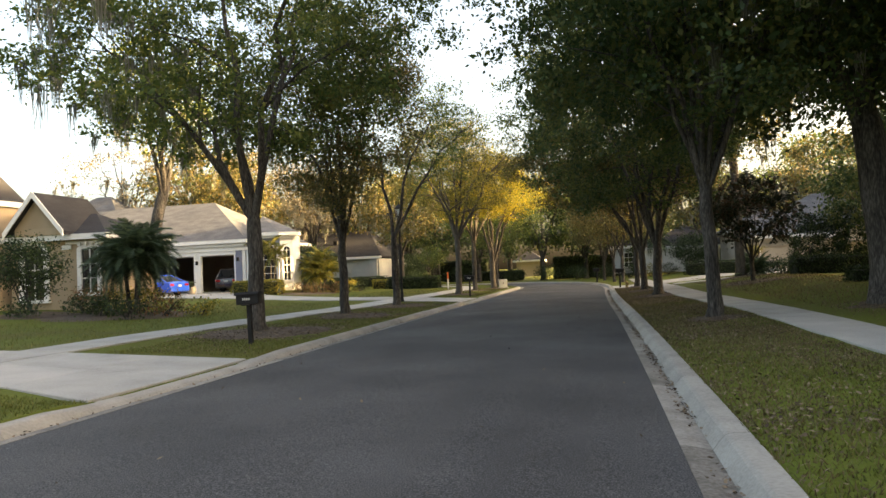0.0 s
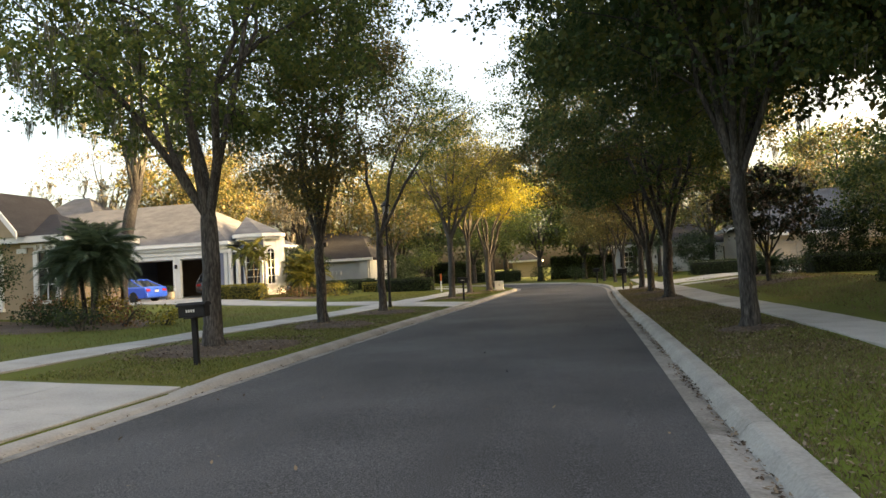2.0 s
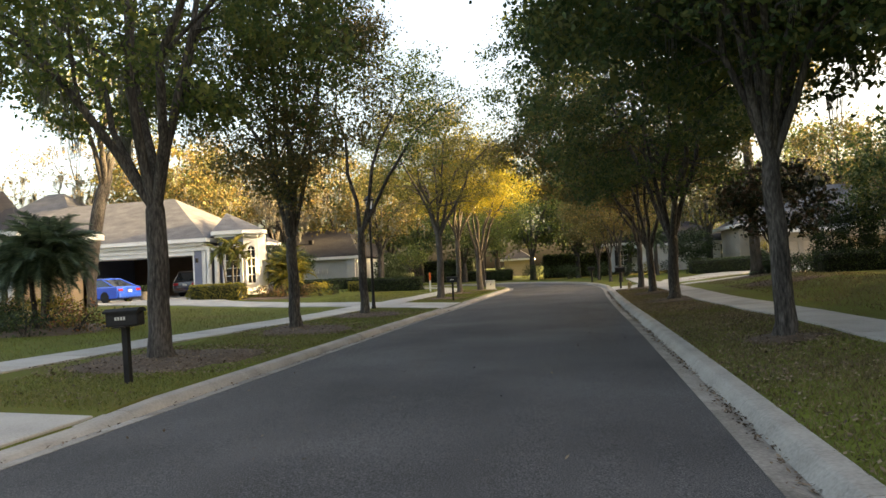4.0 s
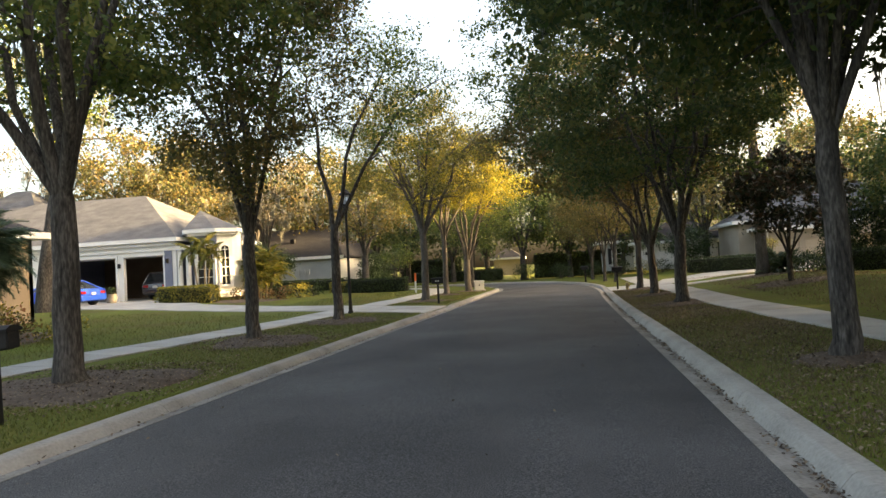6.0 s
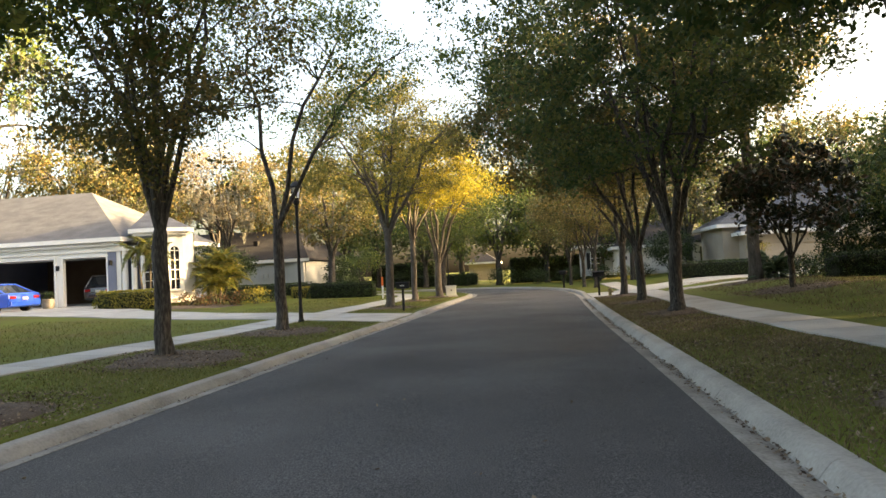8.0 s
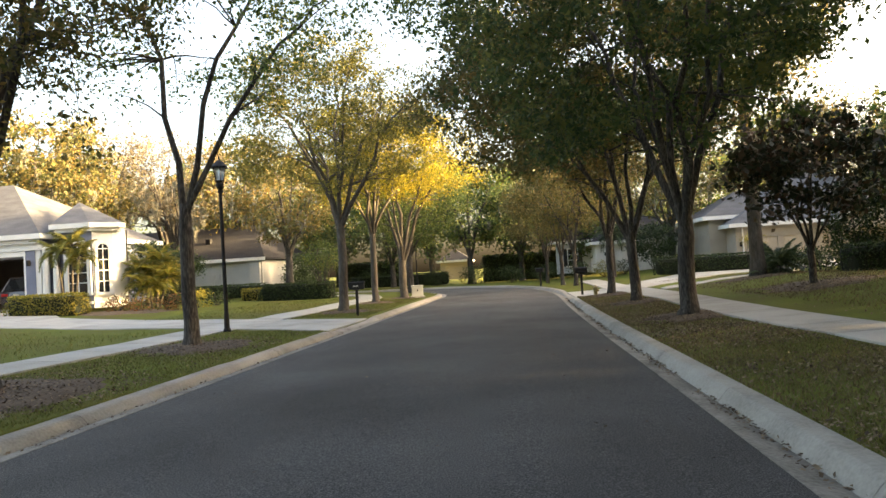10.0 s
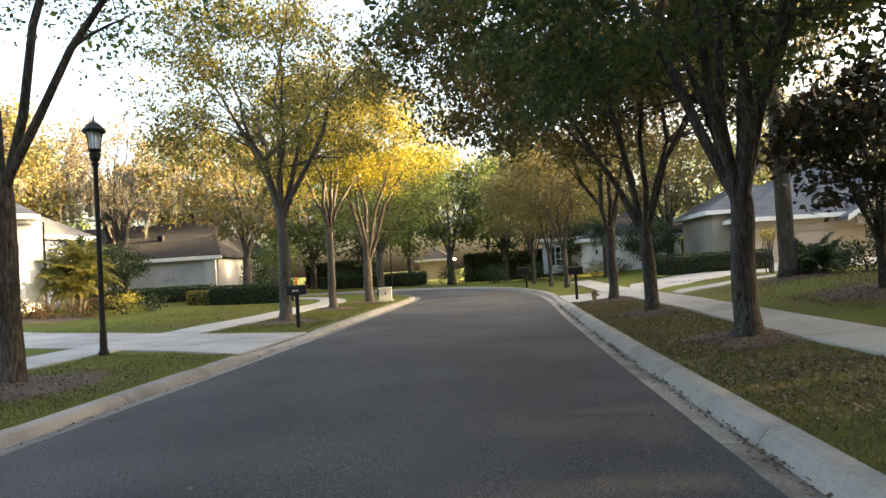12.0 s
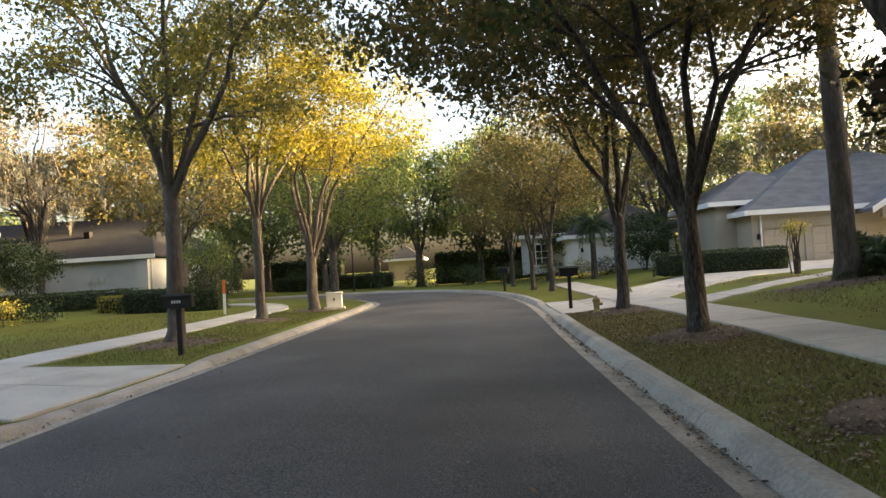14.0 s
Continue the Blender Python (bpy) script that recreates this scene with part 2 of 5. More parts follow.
def sweep(line, profile, side, heights):
    """A profile (out, up) carried along a line; up is scaled by the height there."""
    verts, faces = [], []
    m = len(profile)
    for i, p in enumerate(line):
        t = (line[min(i + 1, len(line) - 1)] - line[max(i - 1, 0)]).normalized()
        nrm = Vector((t.y, -t.x)) * side
        for o, u in profile:
            z = u * heights[i] / 0.15 if u > 0 else u
            verts.append((p.x + nrm.x * o, p.y + nrm.y * o, z))
    for i in range(len(line) - 1):
        for k in range(m - 1):
            faces.append((i * m + k, i * m + k + 1, (i + 1) * m + k + 1, (i + 1) * m + k))
    faces += [tuple(range(m)), tuple(range((len(line) - 1) * m, len(line) * m))]
    return verts, faces


def make_kerbs():
    gutter = [(0.0, -0.1), (0.0, 0.006), (0.1, 0.0), (0.27, -0.025), (0.31, -0.03), (0.31, -0.1)]
    kerb = [(0.30, -0.12), (0.30, -0.028), (0.36, 0.055), (0.41, 0.118), (0.45, 0.143), (0.5, 0.15), (0.64, 0.155), (0.655, 0.14), (0.655, -0.12)]
    for side, line, name in ((-1, left_line, "kerb_left"), (1, right_line, "kerb_right")):
        root = thing(name, "pale concrete roll kerb with gutter and expansion joints", "kerb", kind="structure")
        for i in range(0, len(line) - 4, 4):
            wide = 0.9 if side < 0 else 0.85
            run = [line[i + k] for k in range(5)]
            d0, d1 = (run[1] - run[0]).normalized(), (run[-1] - run[-2]).normalized()
            run[0], run[-1] = run[0] + d0 * 0.006, run[-1] - d1 * 0.006
            hs = [kerb_height(side, p.y) for p in run]
            put("kerb_segment", mesh_of("kerb_segment", *sweep(run, [(o * wide, u) for o, u in kerb], side, hs), KERB), root)
            put("gutter_slab", mesh_of("gutter_slab", *sweep(run, [(o * wide, u) for o, u in gutter], side, [0.15] * 5), GUTTER), root)


def slab(points, z0, thick, mat, name, parent):
    """A flat slab over a plan polygon, following the ground, with softened top edges."""
    n = len(points)
    c = Vector((sum(p[0] for p in points) / n, sum(p[1] for p in points) / n))
    verts = [(p[0], p[1], p[2] + z0 - thick) for p in points] + [(p[0], p[1], p[2] + z0 - 0.012) for p in points]
    verts += [(p[0] + (c.x - p[0]) * 0.015, p[1] + (c.y - p[1]) * 0.015, p[2] + z0) for p in points]
    faces = [tuple(range(2 * n, 3 * n))]
    for k in range(n):
        q = (k + 1) % n
        faces += [(k, q, n + q, n + k), (n + k, n + q, 2 * n + q, 2 * n + k)]
    return put(name, mesh_of(name, verts, faces, mat), parent)


def make_pavements():
    for name, f, y0, y1 in (("pavement_left", walk_left, -7.5, 50.0), ("pavement_right", walk_right, -7.5, 62.0)):
        root = thing(name, "pale concrete pavement of square slabs beside the lawn", "pavement", kind="structure")
        y = y0
        while y < y1:
            a, b = y + 0.006, y + 1.5 - 0.006
            pts = [(f(a) - 0.57, a, 0), (f(a) + 0.57, a, 0), (f(b) + 0.57, b, 0), (f(b) - 0.57, b, 0)]
            slab([(px, py, ground_z(px, py)) for px, py, _ in pts], 0.035, 0.12, CONCRETE, "slab", root)
            y += 1.5
    # the left pavement follows the bend
    root = bpy.data.objects["pavement_left"]
    bend = smooth_line([(-6.55, 50), (-6.6, 53), (-7.3, 56), (-9.0, 58.6), (-12.5, 60.8), (-20, 63.0)], 1.5)
    for a, b in zip(bend, bend[1:]):
        t = (b - a).normalized()
        nr = Vector((t.y, -t.x)) * 0.62
        pts = [a - nr, a + nr, b + nr - t * 0.01, b - nr - t * 0.01]
        slab([(p.x, p.y, ground_z(p.x, p.y)) for p in pts], 0.035, 0.12, CONCRETE, "slab", root)


def make_drive(name, rows, label, lift=0.03):
    """A driveway of slabs between pairs of edge points."""
    root = thing(name, label, "driveway", kind="structure")
    fine = [rows[0]]
    for (a, b), (c, d) in zip(rows, rows[1:]):
        n = max(1, round((Vector(a).lerp(Vector(b), 0.5) - Vector(c).lerp(Vector(d), 0.5)).length / 1.3))
        fine += [(Vector(a).lerp(Vector(c), k / n), Vector(b).lerp(Vector(d), k / n)) for k in range(1, n + 1)]
    for (a, b), (c, d) in zip(fine, fine[1:]):
        for k in range(2):
            pts = []
            for p, q, u in ((a, b, k / 2), (a, b, (k + 1) / 2), (c, d, (k + 1) / 2), (c, d, k / 2)):
                pts.append(Vector(p).lerp(Vector(q), u))
            mid = sum(pts, Vector((0, 0))) / 4
            pts = [p + (mid - p).normalized() * 0.008 for p in pts]
            slab([(p.x, p.y, ground_z(p.x, p.y)) for p in pts], lift, 0.14, CONCRETE, "slab", root)


make_ground()
make_road()
make_kerbs()
make_pavements()
make_drive("driveway_near", [((-3.66, 10.6), (-3.66, 14.7)), ((-5.4, 11.1), (-5.4, 14.6)), ((-7.3, 11.4), (-7.3, 14.7)), ((-8.9, 11.5), (-8.9, 14.9)), ((-11.5, 11.2), (-11.5, 15.3)), ((-15, 10.6), (-15, 15.8)), ((-20, 9.8), (-20, 16.4)), ((-26, 9), (-26, 17))], "wide pale concrete driveway across the verge")
make_drive("driveway_far", [((-3.5, 34.3), (-3.46, 38.6)), ((-5.0, 34.8), (-5.0, 38.4)), ((-6.1, 35.1), (-6.1, 38.4)), ((-7.5, 35.4), (-7.5, 38.6)), ((-10, 36.2), (-10, 39.6)), ((-13, 37.2), (-13, 41.0)), ((-17, 38.6), (-17, 42.8)), ((-21, 39.6), (-21, 47.7)), ((-26, 40.2), (-26, 47.7)), ((-32, 40.4), (-32, 47.7))], "pale concrete driveway leading to an open double garage")
make_drive("driveway_right", [((3.62, 44.7), (3.6, 49.9)), ((4.6, 45.1), (4.6, 49.5)), ((5.2, 45.2), (5.2, 49.4)), ((6.4, 45.6), (6.4, 49.6)), ((7.6, 48.2), (7.0, 52.8)), ((9.6, 51.0), (9.0, 56.2)), ((12, 54.0), (11.5, 59.2)), ((15, 56.0), (14.2, 61.8)), ((23, 56.0), (23, 61.8))], "pale concrete driveway rising past a lawn")
make_drive("garden_path", [((6.85, 43.4), (6.85, 44.4)), ((7.9, 44.9), (7.5, 45.8)), ((10.6, 47.7), (10.1, 48.5)), ((13.6, 50.8), (13.1, 51.6)), ((15.5, 53.2), (15.0, 54))], "narrow pale concrete garden path across the lawn")


# ---- trees ----
def leaves_data(centres, count, spread, size, rng, droop=0.0, flat=0.6):
    """Small folded diamond leaves scattered round centres, as numpy vertices and faces."""
    c = np.repeat(np.asarray(centres, dtype=float), count, axis=0)
    n = len(c)
    c = c + rng.normal(0, 1, (n, 3)) * np.array([spread, spread, spread * flat])
    d = rng.normal(0, 1, (n, 3))
    d[:, 2] -= droop
    d /= np.linalg.norm(d, axis=1)[:, None]
    s = np.cross(d, rng.normal(0, 1, (n, 3)))
    s /= np.linalg.norm(s, axis=1)[:, None] + 1e-9
    size = size * rng.uniform(0.6, 1.35, (n, 1))
    v = np.stack([c - d * size * 0.5, c + s * size * 0.27, c + d * size * 0.5, c - s * size * 0.27], axis=1).reshape(-1, 3)
    return v


def quads_mesh(name, v, mat):
    me = bpy.data.meshes.new(name)
    n = len(v) // 4
    me.vertices.add(len(v))
    me.vertices.foreach_set("co", np.ascontiguousarray(v, dtype=np.float32).ravel())
    me.loops.add(len(v))
    me.loops.foreach_set("vertex_index", np.arange(len(v), dtype=np.int32))
    me.polygons.add(n)
    me.polygons.foreach_set("loop_start", np.arange(0, len(v), 4, dtype=np.int32))
    me.materials.append(mat)
    me.update(calc_edges=True)
    return me


def bent(a, b, bow, rng, n=6):
    """A limb from a to b that first climbs and then leans out."""
    out = []
    for k in range(n + 1):
        t = k / n
        p = a.lerp(b, t)
        p.z += bow * math.sin(math.pi * t) * (b - a).length
        w = 0.02 * (b - a).length * math.sin(math.pi * t)
        out.append(p + Vector(rng.normal(0, 1, 3)) * w)
    return out


def make_tree(label, seed, height=10.5, fork=3.0, radius=4.2, girth=0.17, limbs=6, base_z=3.2, targets=330, per=54, leaf=0.125, spread=0.36,
              bark=None, leafage=None, lean=(0, 0), offset=(0, 0), moss=0, moss_box=None, name="oak_tree", ends=None, category="tree", stems=1, gap=0.25, low=0.0):
    rng = np.random.default_rng(seed)
    root = thing(name, label, category)
    top = Vector((lean[0], lean[1], fork))
    pieces, nodes = [], []
    # trunk with root flare
    for s in range(stems):
        w = 2 * math.pi * s / max(1, stems) + 0.6
        off = Vector((math.cos(w), math.sin(w), 0)) * (girth * 1.5 if stems > 1 else 0)
        tp = [Vector((off.x + lean[0] * t ** 1.5 + off.x * 3 * t, off.y + lean[1] * t ** 1.5 + off.y * 3 * t, fork * t - 0.1 * (t == 0))) for t in (0, 0.03, 0.08, 0.18, 0.35, 0.55, 0.75, 0.9, 1)]
        tp = [p + Vector((*rng.normal(0, 0.018, 2), 0)) for p in tp]
        g = girth if stems == 1 else girth * 0.65
        pieces.append(tube_data(tp, [g * f for f in (1.5, 1.32, 1.14, 1.03, 1, 0.96, 0.94, 0.88, 0.5)], 12))
        start = tp[-1]
        k_limbs = limbs if stems == 1 else max(2, limbs // stems)
        for k in range(k_limbs):
            w = 2 * math.pi * (k + rng.uniform(-0.2, 0.2)) / k_limbs + seed
            if ends:
                end = Vector(ends[(s * k_limbs + k) % len(ends)])
            else:
                r = radius * rng.uniform(0.35, 0.75) if k else 0.15 * radius
                z = fork + (height - fork) * rng.uniform(0.5, 0.8) if k else height * 0.88
                end = Vector((offset[0] + math.cos(w) * r, offset[1] + math.sin(w) * r, z))
            first = start + Vector((0, 0, -rng.uniform(0.25, 0.3 + 0.12 * fork)))
            line = bent(first, end, 0.16 if ends else 0.1, rng, 7)
            thick = girth * rng.uniform(0.4, 0.56)
            rad = [thick * (1 - 0.82 * i / 7) for i in range(8)]
            pieces.append(tube_data(line, rad, 8))
            nodes += [(p, r) for p, r in zip(line[2:], rad[2:])]
            for j in range(5):
                i = int(rng.integers(2, 7))
                out = Vector((math.cos(w + rng.normal(0, 0.9)), math.sin(w + rng.normal(0, 0.9)), rng.uniform(-0.1, 0.8))).normalized()
                sub = bent(line[i], line[i] + out * radius * rng.uniform(0.25, 0.5), 0.05, rng, 4)
                r0 = rad[i] * 0.6
                pieces.append(tube_data(sub, [r0 * (1 - 0.17 * q) for q in range(5)], 5))
                nodes += [(p, r0 * (1 - 0.17 * q)) for q, p in enumerate(sub)][1:]
    # twigs reach into the crown
    tips, where = [], np.array([tuple(p) for p, _ in nodes])
    cz, rz = (height + base_z) / 2, (height - base_z) / 2
    while len(tips) < targets:
        d = rng.normal(0, 1, 3)
        d /= np.linalg.norm(d)
        r = rng.uniform(0.25, 1) ** 0.5
        bulge = 1 + 0.28 * noise.noise((d[0] * 1.7 + seed, d[1] * 1.7, d[2] * 1.7))
        p = np.array([offset[0] + d[0] * radius * r * bulge, offset[1] + d[1] * radius * r * bulge, cz + d[2] * rz * r * bulge])
        if p[2] < base_z - low or noise.noise((p[0] * 0.55 + seed, p[1] * 0.55, p[2] * 0.55)) < -0.35 + gap * 0.9 - 0.2:
            continue
        if noise.noise((p[0] * 0.55 + seed, p[1] * 0.55, p[2] * 0.6)) < gap - 0.4:
            continue
        i = int(np.argmin(np.linalg.norm(where - p, axis=1)))
        a, b = nodes[i][0], Vector(p)
        line = bent(a, b, 0.06, rng, 3)
        r0 = min(nodes[i][1] * 0.6, 0.03)
        pieces.append(tube_data(line, [r0, r0 * 0.7, r0 * 0.5, 0.004], 4))
        tips.append(p)
        if (b - a).length > 0.7:
            tips.append(np.array(line[2]))
    put("trunk", mesh_of("trunk", *join(pieces), bark or BARK, True), root)
    tips = np.array(tips)
    leafy = np.concatenate([leaves_data(tips, per, spread, leaf, rng, 0.3), leaves_data(tips, max(2, per // 11), spread * 0.75, leaf * 1.7, rng, 0.3)])
    put("crown", quads_mesh("crown", leafy, leafage or LEAF_MID), root)
    if moss:
        pick = tips[tips[:, 2] < base_z + 0.55 * (height - base_z)]
        if moss_box:
            pick = pick[(pick[:, 0] > moss_box[0]) & (pick[:, 0] < moss_box[1])]
        if len(pick):
            tagged(put("hanging_moss", moss_mesh(pick[rng.integers(0, len(pick), moss)], rng), root, None, "grey-green strands of hanging moss"), kind="stuff")
    return root


def moss_mesh(anchors, rng, longest=1.3):
    """Beards of thin strips that hang straight down and taper."""
    quads = []
    for a in anchors:
        length = rng.uniform(0.4, longest)
        for _ in range(26):
            x, y = rng.normal(0, 0.09, 2)
            l = length * rng.uniform(0.25, 1)
            w = rng.uniform(0, math.pi)
            dx, dy = 0.013 * math.cos(w), 0.013 * math.sin(w)
            sx, sy = rng.normal(0, 0.05, 2)
            z0 = a[2] - rng.uniform(0, 0.15)
            p, q = np.array([a[0] + x, a[1] + y, z0]), np.array([a[0] + x * 0.55 + sx, a[1] + y * 0.55 + sy, z0 - l])
            e = np.array([dx, dy, 0])
            quads += [p - e, p + e, q + e * 0.3, q - e * 0.3]
    return quads_mesh("hanging_moss", np.array(quads), MOSS)


def plant(ob, x, y, turn=0.0, z=None, scale=1.0):
    ob.matrix_world = pose(x, y, ground_z(x, y) - 0.02 if z is None else z, 0, 0, turn) @ Matrix.Scale(scale, 4)
    return ob


# street trees of the left verge
plant(make_tree("mature oak with forked grey trunk and hanging moss", 11, height=11.8, fork=3.2, radius=5.6, girth=0.2, limbs=7, base_z=4.1, targets=680, per=90, leaf=0.112, spread=0.27, leafage=LEAF_MID, moss=90, moss_box=(-6, -0.5), offset=(-0.6, 0), gap=0.14), -5.87, 19.36)
plant(make_tree("young oak with many upright limbs on the verge", 12, height=10.8, fork=2.7, radius=3.5, girth=0.155, limbs=7, base_z=3.2, targets=430, per=78, leaf=0.09, spread=0.27, leafage=LEAF_RUST, gap=0.3), -5.75, 25.4)
plant(make_tree("thin forked oak with a long limb arching over the street", 13, height=9.6, fork=3.1, radius=4.3, girth=0.15, limbs=3, base_z=4.7, targets=210, per=52, leaf=0.09, spread=0.27, leafage=LEAF_MID, gap=0.44, ends=[(-1.2, 0.2, 9.0), (3.7, 0.3, 7.5), (2.2, 0.5, 8.6)], offset=(1.2, 0)), -5.54, 30.9)
plant(make_tree("spreading oak with sunlit golden young leaves above a mulch ring", 14, height=10.2, fork=3.7, radius=4.5, girth=0.17, limbs=7, base_z=4.4, targets=430, per=66, leaf=0.1, spread=0.27, leafage=LEAF_OLIVE, bark=PALE_BARK, gap=0.26), -5.0, 41.7)
plant(make_tree("oak with sunlit golden young leaves on the verge", 15, height=10.0, fork=3.4, radius=3.9, girth=0.15, limbs=6, base_z=4.2, targets=370, per=62, leaf=0.1, spread=0.27, leafage=LEAF_GOLD, bark=PALE_BARK, gap=0.2), -5.15, 47.9)
plant(make_tree("pale oak with several rising limbs and sunlit golden leaves", 16, height=9.6, fork=2.2, radius=3.9, girth=0.2, limbs=6, stems=1, base_z=4.6, targets=380, per=60, leaf=0.105, spread=0.3, leafage=LEAF_GOLD, bark=PALE_BARK, gap=0.15, offset=(0.6, 0)), -4.55, 52.0)
plant(make_tree("leafy green oak at the bend of the street", 17, height=8.5, fork=2.6, radius=4.0, girth=0.2, base_z=2.8, targets=380, per=54, leafage=LEAF_MID, gap=0.15), -5.5, 60.2)
# street trees of the right verge
plant(make_tree("tall oak with dark trunk arching over the street", 21, height=12, fork=3.3, lean=(-0.12, 0), radius=5.3, girth=0.155, limbs=8, base_z=3.9, targets=560, per=86, leaf=0.112, spread=0.27, leafage=LEAF_DARK, offset=(-0.2, 0), moss=25, moss_box=(0.5, 8), gap=0.22), 5.3, 19.6)
plant(make_tree("dense dark green oak with spreading limbs", 22, height=11.5, fork=2.3, lean=(0.03, 0), radius=5.4, girth=0.18, limbs=8, base_z=3.5, targets=660, per=94, leaf=0.12, spread=0.28, leafage=LEAF_DARK, offset=(-0.5, 0), gap=0.12), 5.06, 32.0)
plant(make_tree("oak with ascending limbs on the verge", 23, height=10.2, fork=2.2, lean=(-0.05, 0), radius=5.2, girth=0.155, limbs=7, base_z=3.6, targets=600, per=84, leaf=0.122, spread=0.29, leafage=LEAF_RUST, offset=(-1.1, 0), gap=0.06), 4.9, 37.9)
slim = plant(make_tree("slim oak with rust tinged leaves", 24, height=8.8, fork=2.4, radius=4.0, girth=0.14, base_z=3.4, targets=340, per=58, leaf=0.11, leafage=LEAF_RUST, gap=0.15), 4.87, 43.4)
for x, y, s, turn in ((4.55, 56.8, 0.9, 70), (4.0, 60.3, 0.85, 190), (3.3, 66.4, 0.8, 300)):
    copy_thing(slim, pose(x, y, ground_z(x, y) - 0.02, 0, 0, turn)).scale = (s, s, s)
plant(make_tree("massive old oak with thick dark trunk and moss", 25, height=15, fork=4.6, radius=8.0, girth=0.36, limbs=9, base_z=3.7, targets=1300, per=90, leaf=0.17, spread=0.38, leafage=LEAF_DARK, offset=(-1.2, 0.5), lean=(-0.3, 0), moss=160, gap=0.06), 9.2, 20.6)
plant(make_tree("tall straight trunk with high mossy crown", 26, height=16, fork=7.5, radius=5.4, girth=0.25, limbs=7, base_z=6.2, targets=420, per=40, leaf=0.17, spread=0.4, leafage=LEAF_RUST, bark=PALE_BARK, moss=50, lean=(-0.1, 0)), 10.56, 44.6)
MAGNOLIA = leaf_material("magnolia_leaf", [(0.02, 0.03, 0.018), (0.04, 0.05, 0.028), (0.09, 0.06, 0.04)], 0.2)
plant(make_tree("small magnolia with broad dark leaves on the lawn", 27, height=4.9, fork=1.3, radius=2.3, girth=0.1, limbs=7, base_z=1.9, targets=170, per=26, leaf=0.2, spread=0.25, leafage=MAGNOLIA, name="magnolia_tree", gap=0.2), 9.7, 37.3)
plant(make_tree("leaning mossy oak trunk behind the palms", 28, height=15, fork=6.5, radius=4.0, girth=0.34, limbs=5, base_z=8.0, targets=200, per=34, leaf=0.18, spread=0.42, leafage=LEAF_MID, lean=(1.2, 0), offset=(2.2, -1.0), moss=70), -22.7, 38.5)

# woods and garden trees further off: a few kinds, repeated; many on the right only screen the sun
far_kinds = [
    make_tree("broad mossy oak in the gardens behind the street", 41, height=12.5, fork=3.4, radius=5.6, girth=0.32, limbs=6, base_z=4.2, targets=300, per=24, leaf=0.27, spread=0.46, leafage=LEAF_RUST, moss=90),
    make_tree("dark green oak in the gardens behind the street and in the added sun screen", 42, height=11.5, fork=2.6, radius=5.2, girth=0.28, limbs=6, base_z=2.6, targets=300, per=24, leaf=0.27, spread=0.5, leafage=LEAF_MID, moss=30),
    make_tree("thin-crowned mossy oak in low sun behind the houses", 43, height=13.5, fork=3.6, radius=4.8, girth=0.24, limbs=7, base_z=4.6, targets=210, per=20, leaf=0.17, spread=0.42, leafage=LEAF_TAN, moss=210, gap=0.4),
    make_tree("mid-green leafy oak in the distance and in the added sun screen", 44, height=10.5, fork=2.2, radius=4.8, girth=0.24, limbs=6, base_z=1.6, targets=300, per=24, leaf=0.27, spread=0.46, leafage=LEAF_DARK),
]
for k in far_kinds:
    tagged(k, group="trees behind the street")
